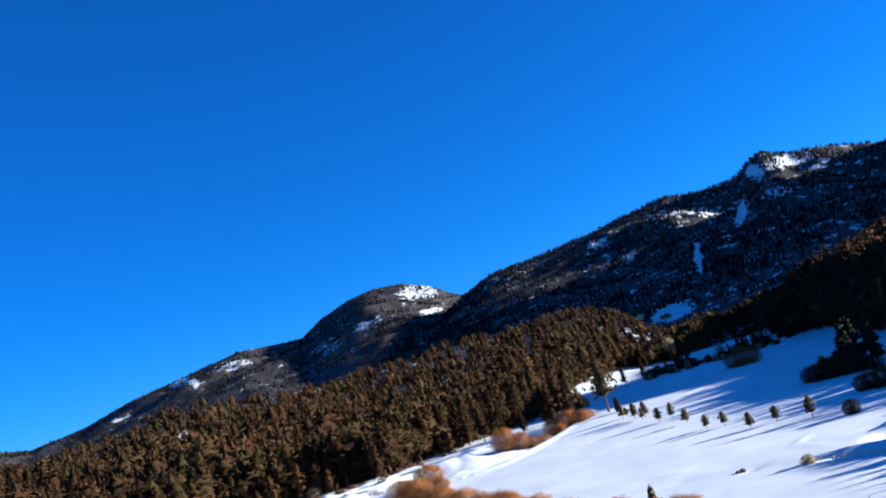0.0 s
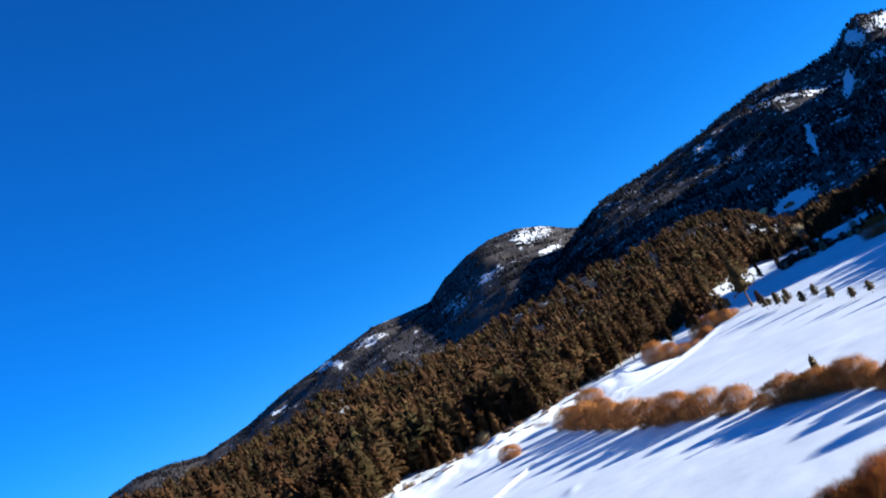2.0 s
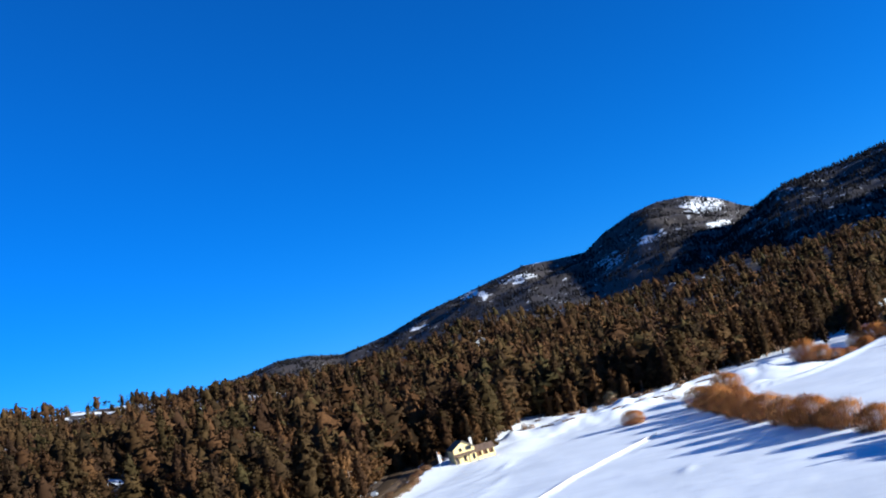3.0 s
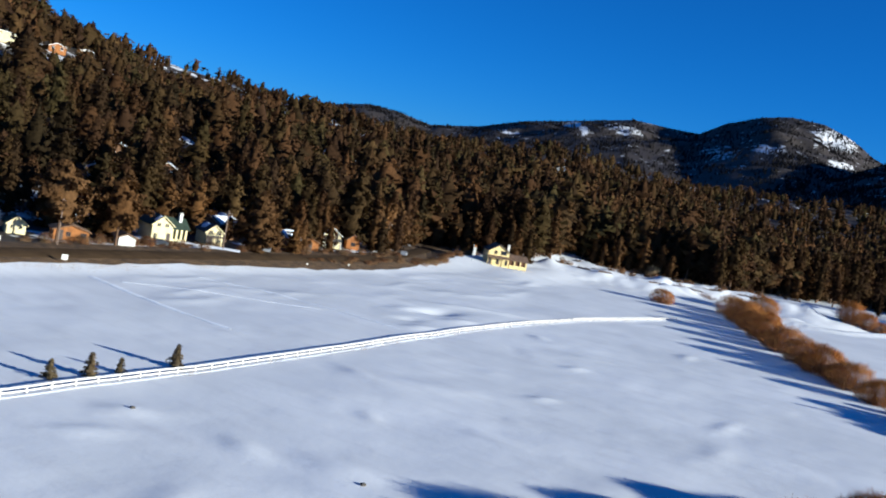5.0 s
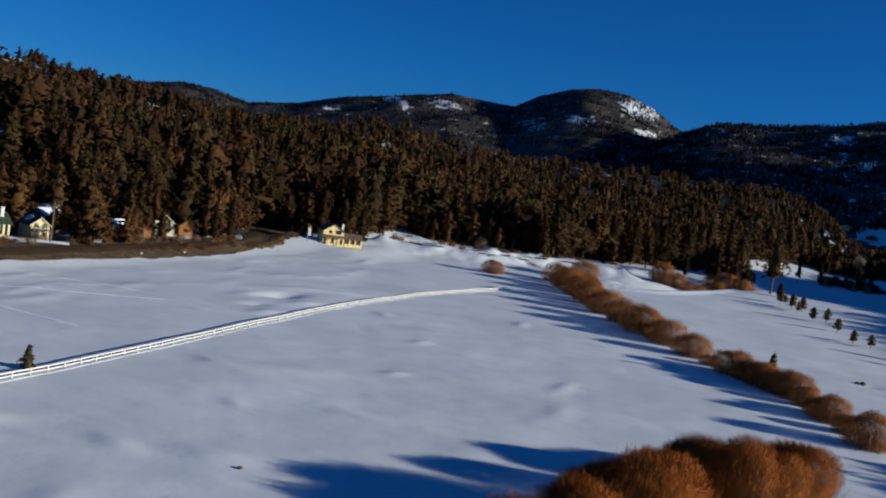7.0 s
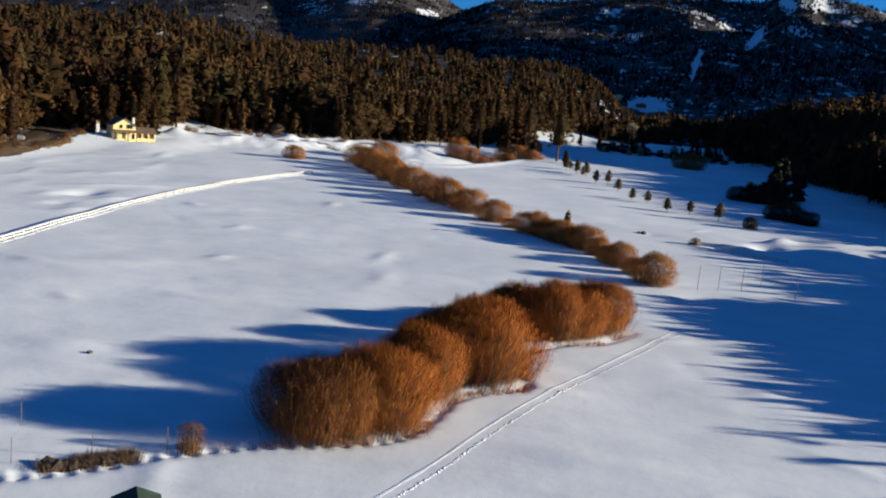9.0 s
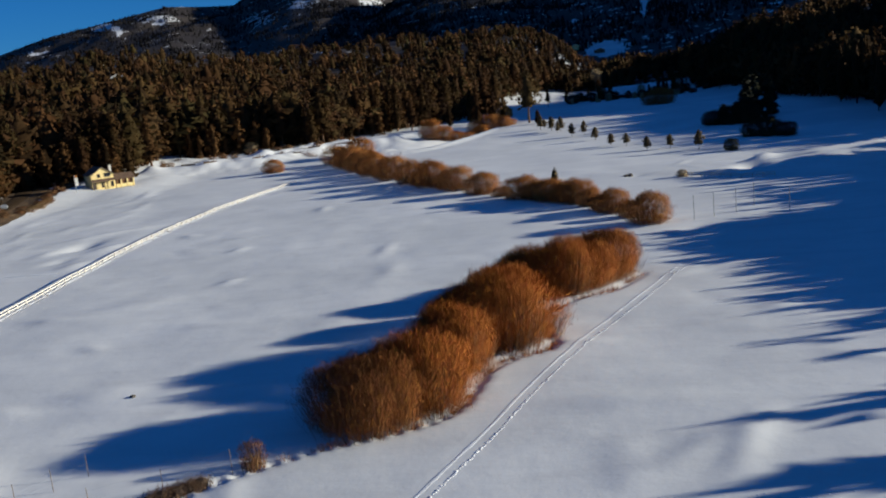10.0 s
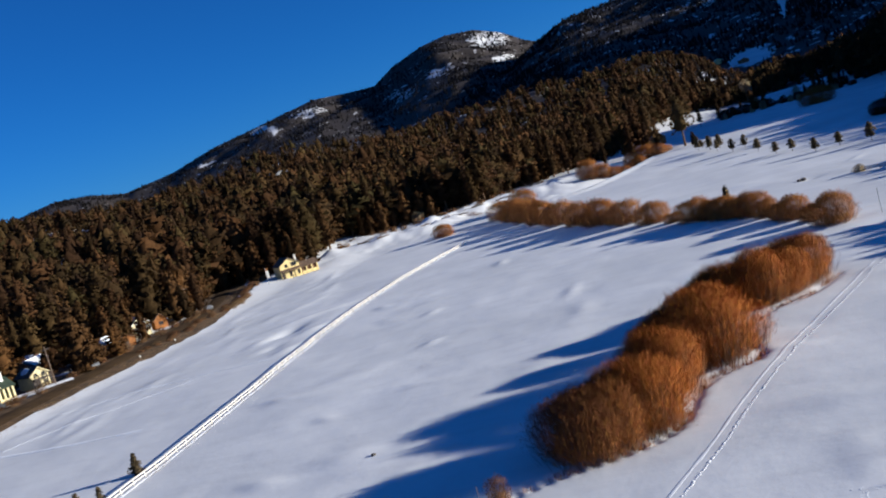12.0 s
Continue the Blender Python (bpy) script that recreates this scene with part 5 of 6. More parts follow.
# ---- white rail fence across the meadow ----
def rail_fence(points, step, rails, post_h, mat, name, label, thick=0.09):
    root = new(name)
    tagged(root, label, "fence")
    bm = box_bm(bmesh.new(), -thick * 0.8, thick * 0.8, -thick * 0.8, thick * 0.8, -0.4, post_h, 0.015)
    post = mesh_bm("post", bm, mat)
    bm = box_bm(bmesh.new(), -0.5, 0.5, -thick * 0.3, thick * 0.3, -0.085, 0.085, 0.0)
    rail = mesh_bm("rail", bm, mat)
    p, w = polyline(points, step)
    z = land(p[:, 0], p[:, 1])
    for k in range(len(p)):
        yaw = math.atan2(w[k, 1], w[k, 0])
        part("post", post, root, m=Matrix.LocRotScale((p[k, 0], p[k, 1], z[k]), Euler((0, 0, yaw)), None))
        if k + 1 < len(p):
            d = p[k + 1] - p[k]
            length, dz = math.hypot(*d), z[k + 1] - z[k]
            for h in rails:
                m = Matrix.LocRotScale(((p[k, 0] + p[k + 1, 0]) / 2, (p[k, 1] + p[k + 1, 1]) / 2, (z[k] + z[k + 1]) / 2 + h), Euler((0, -math.atan2(dz, length), math.atan2(d[1], d[0]))), (length, 1, 1))
                part("rail", rail, root, m=m)
    return root


PALE_RAIL = material("pale_weathered_timber", (0.50, 0.45, 0.38), 0.8, scale=2, fine=20, bump=0.2)
FENCE = [(-74.5, 30), (-73, 60), (-72.6, 85), (-72.6, 118), (-73.2, 145), (-73.8, 170), (-73, 195), (-70.6, 225), (-65, 255), (-58.8, 283)]
rail_fence(FENCE, 3.0, (0.26, 0.68), 0.82, WHITE_RAIL, "rail_fence", "weathered white two-rail fence in snow across the meadow", thick=0.12)
rail_fence([(47, 209), (52, 204), (58, 198.5), (64, 195)], 2.4, (0.5, 0.95), 1.0, PALE_RAIL, "rail_fence", "pale wooden rail fence beside a snow berm")

# snow banked against the fence
strip("snow_bank", [(x + 0.6, y) for x, y in FENCE], 0.7, SNOW, 0.08, "low bank of drifted snow along the fence", "snow bank", step=2.0, rough=1.2)


# footpath: two trodden lines of snow with prints
def trodden(points, gap, seed, label, loose=0.06, size=(0.11, 0.19)):
    g = np.random.default_rng(seed)
    p, w = polyline(points, 0.33)
    side = np.stack([w[:, 1], -w[:, 0]], 1)
    lump = bmesh.new()
    bmesh.ops.create_icosphere(lump, subdivisions=1, radius=1.0)
    lv = np.array([v.co for v in lump.verts])
    lt = np.array([[v.index for v in f.verts] for f in lump.faces])
    lump.free()
    pts = np.concatenate([p + side * o + g.normal(size=(len(p), 2)) * loose for o in gap])
    n = len(pts)
    places = np.c_[pts, land(pts[:, 0], pts[:, 1]) - 0.02]
    v, t, _, _ = spread([(lv * (1, 1, 0.45), lt, lv)], places, g.uniform(0, 6, n), g.uniform(*size, n))
    tagged(new("snow_track", mesh_np("snow_track", v, t, SNOW, True)), label, "track", kind="stuff")


trodden([(-9, 45), (-4, 55.7), (-1.5, 61), (2.8, 71.7), (8.0, 82.5), (14.8, 94.6), (26.6, 116.2)], (0.32,), 61, "line of footprints in trodden lumpy snow")
strip("snow_track", [(-9.6, 45.2), (-4.7, 55.9), (-2.2, 61.2), (2.1, 72), (7.3, 82.8), (14.1, 95.0), (25.9, 116.6)], 0.4, SNOW, 0.018, "smooth pressed ski track beside footprints", "track", 0.8, 1.5)
strip("snow_track", [(-127, 124), (-104, 118.8), (-88.4, 117.6)], 1.4, FRESH_SNOW, 0.08, "pale track of churned snow across the meadow", "track", 1.5, 2.0)
strip("snow_track", [(-125, 150), (-107, 156), (-79, 154)], 0.8, FRESH_SNOW, 0.06, "pale track of churned snow across the meadow", "track", 1.5, 2.0)
strip("snow_track", [(-122, 126.5), (-117, 134.3), (-106, 143), (-96, 152)], 0.8, SNOW, 0.05, "pale track of churned snow across the meadow", "track", 1.5, 2.0)


trodden([(4.5, 45.4), (8, 45.0), (13.5, 44.6), (20, 44.4)], (-1.0, 0.0, 0.9), 67, "patch of trampled snow with scattered footprints", 0.55, (0.06, 0.13))


# ---- wire fence and net poles ----
def rod(r, h, sides=8):
    bm = bmesh.new()
    bmesh.ops.create_cone(bm, cap_ends=True, segments=sides, radius1=r, radius2=r * 0.9, depth=h, matrix=Matrix.Translation((0, 0, h / 2)))
    return bm


def wire_fence(points, post_h, wires, label, step=3.2):
    root = new("wire_fence")
    tagged(root, label, "fence")
    post = mesh_bm("post", rod(0.03, post_h + 0.4), POLE)
    p, w = polyline(points, step)
    z = land(p[:, 0], p[:, 1])
    for k in range(len(p)):
        part("post", post, root, m=Matrix.Translation((p[k, 0], p[k, 1], z[k] - 0.4)))
    for h in wires:
        line = np.c_[p, z + h]
        part("wire", mesh_np("wire", *tube(line, [0.003] * len(line), 3)[:2], METAL), root)


wire_fence([(-46, 41), (-42, 47), (-38, 53), (-34.1, 58.2)], 1.9, (0.6, 1.1, 1.7), "wire fence on thin steel posts in snow")
wire_fence([(-31.3, 51.6), (-26.8, 54.3), (-22.2, 56.9)], 1.9, (1.0, 1.7), "wire fence on thin steel posts in snow", 4.8)


def net_pole(x, y, h):
    root = new("net_pole")
    tagged(root, "thin bare steel pole standing in snow", "pole", "net poles")
    part("pole", mesh_bm("pole", rod(0.06, h), METAL), root)
    part("cap", mesh_bm("cap", rod(0.09, 0.12), METAL), root, m=Matrix.Translation((0, 0, h)))
    root.matrix_basis = Matrix.Translation((x, y, height(x, y) - 0.1))


for x, y in ((39.3, 151), (43.7, 153), (48.7, 159.3), (52, 150), (35.5, 149.5)):
    net_pole(x, y, 4.2)


def boulder(x, y, r):
    bm = bmesh.new()
    bmesh.ops.create_icosphere(bm, subdivisions=2, radius=r)
    for v in bm.verts:
        v.co *= 1 + 0.35 * noise.noise(v.co * 2.2 / r)
        v.co.z *= 0.7
    ob = new("boulder", mesh_bm("boulder", bm, STONE, True))
    tagged(ob, "dark boulder showing through the snow", "rock", "boulders")
    ob.matrix_basis = Matrix.Translation((x, y, height(x, y) + r * 0.2))


for x, y, r in ((-37.4, 77.3, 0.3), (-64, 74.6, 0.3), (36.5, 220, 0.8), (35.4, 219.6, 0.6)):
    boulder(x, y, r)


# ---- houses ----
def gable_roof(w, d, eave, ridge, over, thick):
    """Two sloping slabs over a block w wide (x) and d deep (y), ridge along y."""
    bm = bmesh.new()
    rise = ridge - eave
    for s in (-1, 1):
        run = w / 2 + over
        low = eave - rise * over / (w / 2)
        prof = [(0, ridge), (s * run, low), (s * run, low + thick), (0, ridge + thick)]
        vs = [[bm.verts.new((x, y, z)) for x, z in prof] for y in (-d / 2 - over, d / 2 + over)]
        for k in range(4):
            bm.faces.new((vs[0][k], vs[0][(k + 1) % 4], vs[1][(k + 1) % 4], vs[1][k]))
        bm.faces.new(vs[0])
        bm.faces.new(vs[1][::-1])
    bmesh.ops.recalc_face_normals(bm, faces=bm.faces)
    return bm


def roof_patch(w, eave, ridge, side, u0, u1, y0, y1):
    """A ragged, rounded sheet of snow on one slope, u running from the ridge (0) to the eave (1)."""
    bm = bmesh.new()
    n = 22
    rim, top = [], []
    for k in range(n):
        a = 2 * math.pi * k / n
        r = 1 + 0.28 * noise.noise(Vector((2.2 * math.cos(a) + w, 2.2 * math.sin(a) + y0, side + ridge)))
        cx, cy = math.cos(a), math.sin(a)
        box = r / max(abs(cx), abs(cy)) ** 0.6
        for ring, size, lift in ((rim, 1.0, 0.205), (top, 0.86, 0.36)):
            u = min(max((u0 + u1) / 2 + (u1 - u0) / 2 * cx * box * size, 0.02), 1.06)
            y = (y0 + y1) / 2 + (y1 - y0) / 2 * cy * box * size
            ring.append(bm.verts.new((side * u * w / 2, y, ridge + (eave - ridge) * u + lift)))
    for k in range(n):
        bm.faces.new((rim[k], rim[(k + 1) % n], top[(k + 1) % n], top[k]))
    bm.faces.new(top)
    bmesh.ops.recalc_face_normals(bm, faces=bm.faces)
    return bm


def gable_walls(w, d, eave, ridge):
    bm = bmesh.new()
    prof = [(-w / 2, -0.6), (w / 2, -0.6), (w / 2, eave), (0, ridge), (-w / 2, eave)]
    a = [bm.verts.new((x, -d / 2, z)) for x, z in prof]
    b = [bm.verts.new((x, d / 2, z)) for x, z in prof]
    bm.faces.new(a)
    bm.faces.new(b[::-1])
    for k in range(5):
        bm.faces.new((a[k], a[(k + 1) % 5], b[(k + 1) % 5], b[k]))
    bmesh.ops.recalc_face_normals(bm, faces=bm.faces)
    return bm


def window(parent, x, y, z, w, h, face, frame_mat):
    """A window on the front (face 0, y = -d/2) or the right side (face 1)."""
    m = pose(x, y, z, 0, 0, 90 if face else 0)
    bm = bmesh.new()
    f = 0.09
    for a in ((-w / 2 - f, -w / 2, -h / 2 - f, h / 2 + f), (w / 2, w / 2 + f, -h / 2 - f, h / 2 + f), (-w / 2, w / 2, h / 2, h / 2 + f), (-w / 2, w / 2, -h / 2 - f, -h / 2), (-0.03, 0.03, -h / 2, h / 2)):
        box_bm(bm, a[0], a[1], -0.09, 0.04, a[2], a[3])
    win = part("window", mesh_bm("window", bm, frame_mat), parent, m=m)
    part("pane", mesh_bm("pane", box_bm(bmesh.new(), -w / 2, w / 2, -0.035, 0.03, -h / 2, h / 2), GLASS), win)
    part("sill", mesh_bm("sill", box_bm(bmesh.new(), -w / 2 - 0.15, w / 2 + 0.15, -0.18, 0.02, -h / 2 - f - 0.07, -h / 2 - f), frame_mat), win)


def house(x, y, yaw, w, d, eave, ridge, wall, roof, label, windows=(), side_windows=(), doors=(), chimney=None, deck=None, porch=None, wing=None, roof_snow=False, trim=WHITE_RAIL, snow_patches=(), wing_posts=None):
    root = new("house")
    tagged(root, label, "house", "houses")
    root.matrix_basis = pose(x, y, height(x, y), 0, 0, yaw)
    part("wall", mesh_bm("wall", gable_walls(w, d, eave, ridge), wall), root)
    rf = part("roof", mesh_bm("roof", gable_roof(w, d, eave, ridge, 0.4, 0.2), roof), root)
    for face in (-1, 1):
        bm = bmesh.new()
        for side in (-1, 1):
            run, drop = w / 2 + 0.4, (ridge - eave) * 0.4 / (w / 2)
            y0, y1 = face * (d / 2 + 0.4), face * (d / 2 + 0.46)
            prof = [(0, ridge - 0.06), (side * run, eave - drop - 0.06), (side * run, eave - drop + 0.2), (0, ridge + 0.2)]
            vs = [[bm.verts.new((px, py, pz)) for px, pz in prof] for py in (y0, y1)]
            for k in range(4):
                bm.faces.new((vs[0][k], vs[0][(k + 1) % 4], vs[1][(k + 1) % 4], vs[1][k]))
            bm.faces.new(vs[0])
            bm.faces.new(vs[1][::-1])
        bmesh.ops.recalc_face_normals(bm, faces=bm.faces)
        part("bargeboard", mesh_bm("bargeboard", bm, trim), rf)
    for side, u0, u1, y0, y1 in snow_patches:
        part("snow", mesh_bm("snow", roof_patch(w, eave, ridge, side, u0, u1, y0 * d, y1 * d), SNOW, True), rf, "patch of snow left on the roof")
    if roof_snow:
        bm = gable_roof(w * 0.9, d * 0.86, eave + 0.1 + (ridge - eave) * 0.1, ridge, 0.2, 0.16)
        part("snow", mesh_bm("snow", bm, SNOW), rf, "patch of snow left on the roof", Matrix.Translation((0, d * 0.05, 0.2)))
    if chimney:
        cx, cy, cz = chimney
        ch = part("chimney", mesh_bm("chimney", box_bm(bmesh.new(), cx - 0.4, cx + 0.4, cy - 0.4, cy + 0.4, eave - 1, cz, 0.04), WHITE_WALL), root)
        part("chimney_cap", mesh_bm("chimney_cap", box_bm(bmesh.new(), cx - 0.5, cx + 0.5, cy - 0.5, cy + 0.5, cz, cz + 0.15, 0.03), GREY_ROOF), ch)
    for wx, wz, ww, wh in windows:
        window(root, wx, -d / 2, wz, ww, wh, 0, trim)
    for wy, wz, ww, wh in side_windows:
        window(root, w / 2, wy, wz, ww, wh, 1, trim)
    for dx, dw in doors:
        dr = part("door", mesh_bm("door", box_bm(bmesh.new(), dx - dw / 2, dx + dw / 2, -d / 2 - 0.06, -d / 2 + 0.05, 0, 2.1, 0.02), TRIM), root)
        part("door_frame", mesh_bm("door_frame", box_bm(bmesh.new(), dx - dw / 2 - 0.1, dx + dw / 2 + 0.1, -d / 2 - 0.04, -d / 2 + 0.04, 0, 2.2), trim), dr)
    if deck:
        z, reach = deck
        dk = part("deck", mesh_bm("deck", box_bm(bmesh.new(), -w / 2, w / 2, -d / 2 - reach, -d / 2 - 0.02, z, z + 0.25, 0.02), TRIM), root)
        for px in np.linspace(-w / 2 + 0.2, w / 2 - 0.2, 5):
            part("deck_post", mesh_bm("deck_post", box_bm(bmesh.new(), px - 0.09, px + 0.09, -d / 2 - reach, -d / 2 - reach + 0.18, -0.5, z + 1.1), TRIM), dk)
        part("handrail", mesh_bm("handrail", box_bm(bmesh.new(), -w / 2, w / 2, -d / 2 - reach - 0.02, -d / 2 - reach + 0.1, z + 1.05, z + 1.17), TRIM), dk)
    if porch:
        z, reach = porch
        bm = bmesh.new()
        vs = [bm.verts.new(v) for v in ((-w / 2 - 0.3, -d / 2 - reach, z - 0.5), (w / 2 + 0.3, -d / 2 - reach, z - 0.5), (w / 2 + 0.3, -d / 2 - 0.01, z + 0.2), (-w / 2 - 0.3, -d / 2 - 0.01, z + 0.2))]
        got = bmesh.ops.extrude_face_region(bm, geom=[bm.faces.new(vs)])
        bmesh.ops.translate(bm, vec=(0, 0, 0.15), verts=[e for e in got["geom"] if isinstance(e, bmesh.types.BMVert)])
        bmesh.ops.recalc_face_normals(bm, faces=bm.faces)
        po = part("porch_roof", mesh_bm("porch_roof", bm, roof), root)
        for px in np.linspace(-w / 2, w / 2, 3):
            part("porch_post", mesh_bm("porch_post", box_bm(bmesh.new(), px - 0.1, px + 0.1, -d / 2 - reach + 0.1, -d / 2 - reach + 0.3, -0.5, z - 0.4), trim), po)
    if wing:
        wx, ww, wd, we, wr = wing
        wm = pose(wx, 0, 0, 0, 0, 90)
        wg = part("wing", mesh_bm("wing", gable_walls(wd, ww, we, wr), wing_posts or wall), root, m=wm)
        part("wing_roof", mesh_bm("wing_roof", gable_roof(wd, ww, we, wr, 0.6, 0.22), roof), wg)
        if wing_posts:
            # an open veranda: pale posts and a low parapet before dark boards
            for k in range(4):
                px = wx - ww / 2 + 0.25 + k * (ww - 0.5) / 3
                part("veranda_post", mesh_bm("veranda_post", box_bm(bmesh.new(), px - 0.24, px + 0.24, -wd / 2 - 0.5, -wd / 2 - 0.15, -0.4, we - 0.15, 0.02), wall), wg, m=wm.inverted())
            part("parapet", mesh_bm("parapet", box_bm(bmesh.new(), wx - ww / 2, wx + ww / 2, -wd / 2 - 0.46, -wd / 2 - 0.2, -0.4, 0.75, 0.02), wall), wg, m=wm.inverted())
        else:
            for k in range(3):
                px = -ww / 2 + (k + 0.5) * ww / 3
                window(root, wx + px, -wd / 2, 1.6, 1.5, 1.5, 0, TRIM)
    return root


house(-132.5, 310, 38, 7.6, 8.5, 4.9, 7.3, CREAM, BROWN_ROOF, "cream two-storey house with brown roof beyond the snow", windows=((1.7, 4.6, 1.9, 1.1), (-1.2, 4.5, 0.8, 0.9), (-0.2, 1.3, 0.6, 1.6), (3.1, 1.3, 0.7, 1.6)),
      doors=((-3.1, 0.9),), chimney=(4.4, 1.0, 7.5), porch=(3.0, 1.7), wing=(7.4, 7.0, 6.8, 2.6, 4.1), trim=TRIM, wing_posts=BROWN_WALL)
house(-160.2, 171.4, 66, 5.0, 9, 4.0, 6.0, PALE_WALL, GREEN_ROOF, "pale yellow two-storey house with green metal roof", windows=((-1.0, 3.9, 0.85, 0.85), (1.0, 3.9, 0.85, 0.85), (-1.6, 1.2, 0.8, 1.3)), side_windows=((-1.5, 3.0, 0.9, 0.9),),
      doors=((1.6, 1.0),), chimney=(5.4, -1.2, 7.0), wing=(4.6, 4.0, 6.4, 3.5, 5.4), trim=PALE_WALL, wing_posts=GREEN_BOARDS, snow_patches=((-1, 0.1, 0.75, -0.5, -0.3), (1, 0.05, 0.5, 0.1, 0.4)))
house(-155.6, 185.4, 60, 4.4, 8, 3.4, 5.1, PALE_WALL, GREY_ROOF, "pale yellow house with balcony and grey roof", windows=((-1.0, 3.3, 0.9, 1.0), (1.0, 3.3, 0.9, 1.0), (1.3, 1.2, 0.9, 1.0)), doors=((-1.3, 1.7),), deck=(2.2, 1.6), trim=PALE_WALL, snow_patches=((-1, 0.1, 0.8, -0.1, 0.35),))
house(-165.5, 200.5, 2, 6.0, 9, 3.8, 5.7, BROWN_WALL, GREY_ROOF, "brown house under a snow-covered roof behind the pines", windows=((0, 3.4, 1.0, 1.0),), roof_snow=True, trim=BROWN_WALL)
house(-171.5, 208.5, 60, 6.5, 7, 4.2, 6.0, BROWN_WALL, GREY_ROOF, "brown house under a snow-covered roof behind the pines", windows=((0, 3.4, 1.0, 1.0),), snow_patches=((-1, 0.05, 0.9, -0.45, 0.3), (1, 0.1, 0.8, -0.4, 0.4)), trim=BROWN_WALL)
house(-161.0, 133.2, 62, 3.6, 5, 2.2, 3.6, PALE_WALL, GREEN_ROOF, "small pale cottage with a steep green roof", windows=((-0.8, 1.4, 0.6, 0.7), (0.8, 1.4, 0.6, 0.7)), trim=PALE_WALL)
house(-167.0, 131.0, 62, 4.2, 7, 3.4, 5.0, WHITE_WALL, GREEN_ROOF, "white house with green roof behind the pines", windows=((0, 3.0, 0.9, 0.9),), roof_snow=True)
house(-154.6, 141.6, 60, 7.0, 5, 2.2, 3.3, ORANGE_WALL, BROWN_ROOF, "low orange cedar cabin with white window", windows=((2.4, 1.3, 1.1, 1.0), (-0.6, 1.4, 0.8, 0.8)), doors=((-2.2, 1.0),), trim=BROWN_WALL)
house(-150.4, 152.8, 62, 3.6, 5, 1.9, 2.6, WHITE_WALL, BROWN_ROOF, "small white garage beside the road", trim=BROWN_WALL)
house(-156.5, 240, 45, 5.0, 7, 4.2, 6.2, PALE_WALL, GREY_ROOF, "narrow cream house with snowy roof among pines", windows=((-1.1, 4.2, 0.9, 1.0), (1.1, 4.2, 0.9, 1.0), (1.2, 1.5, 0.9, 1.0)), doors=((-1, 1.0),), porch=(2.8, 1.5), snow_patches=((-1, 0.1, 0.8, -0.3, 0.4), (1, 0.1, 0.7, -0.4, 0.1)))
house(-159, 231, 50, 4.4, 6, 4.2, 5.8, WHITE_WALL, BROWN_ROOF, "white house half hidden by pines", windows=((0, 3.6, 0.9, 1.0),))
house(-154.5, 249, 45, 4.0, 5, 3.0, 4.6, ORANGE_WALL, BROWN_ROOF, "orange-brown cabin among roadside pines", windows=((0, 1.7, 1.2, 1.0),), snow_patches=((1, 0.1, 0.8, -0.4, 0.2),), trim=BROWN_WALL)
house(-151.5, 222, 52, 5.0, 5, 2.4, 3.6, ORANGE_WALL, BROWN_ROOF, "low orange shed beside the road", doors=((0, 1.0),), trim=BROWN_WALL)
house(-149.6, 208.5, 5, 5.6, 7, 3.2, 5.2, BROWN_WALL, GREY_ROOF, "brown house under a snow-covered roof", windows=((0, 1.6, 1.0, 1.0),), roof_snow=True, trim=BROWN_WALL)
house(17, 520, 10, 9, 8, 4.0, 7.5, ORANGE_WALL, BROWN_ROOF, "rusty orange barn behind the far trees", doors=((0, 2.4),))


for (az, el, w, d, eave, ridge, yaw, wall), (hx, hy) in zip(CABINS, CABIN_AT):
    house(hx, hy, yaw, w, d, eave, ridge, wall, GREY_ROOF, "distant cabin with snowy roof on the wooded slope", windows=((-w / 4, 2.6, 1.4, 1.4), (w / 4, 2.6, 1.4, 1.4)), roof_snow=True)


def fallen_log(x, y, length, r, yaw, seed):
    g = np.random.default_rng(seed)
    bend = g.uniform(-0.25, 0.25, 2)
    line = [(length * (s - 0.5), bend[0] * math.sin(3 * s), r * 0.7 + 0.12 * math.sin(2 * s + bend[1])) for s in np.linspace(0, 1, 7)]
    pieces = [tube(np.array(line), np.linspace(r, r * 0.5, 7), 7)]
    for k in range(4):
        s = g.uniform(-0.4, 0.45) * length
        tip = np.array((s + g.uniform(-0.5, 0.5), g.uniform(-1, 1), r + g.uniform(0.4, 1.3)))
        pieces.append(tube(np.array([(s, 0, r * 0.7), tuple((np.array((s, 0, r * 0.7)) + tip) / 2), tuple(tip)]), np.array((r * 0.3, r * 0.2, r * 0.08)), 4))
    v, t, n = join(pieces)[:3]
    ob = new("fallen_log", mesh_np("fallen_log", v, t, BARK, True))
    tagged(ob, "dark fallen log half sunk in the snow bank", "log", "fallen logs")
    ob.matrix_basis = pose(x, y, height(x, y) - r * 0.4, 0, 0, yaw)


log_ = np.random.default_rng(44)
for k in range(16):
    s_ = k / 15
    fallen_log(-112 + 62 * s_ + log_.uniform(-3, 3), 357 + 46 * s_ + log_.uniform(-7, 10), log_.uniform(4, 8), log_.uniform(0.22, 0.42), 20 + log_.uniform(-30, 30), k)


# ---- roadside things ----
CAR_DARK = material("dark_car_paint", (0.03, 0.032, 0.038), 0.3, scale=1, fine=9, bump=0, spec=0.5, vary=0.1)
CAR_PALE = material("silver_car_paint", (0.45, 0.46, 0.48), 0.3, metal=0.4, scale=1, fine=9, bump=0, spec=0.5, vary=0.1)
RUBBER = material("tyre_rubber", (0.02, 0.02, 0.02), 0.9, scale=4, fine=30, bump=0.2)


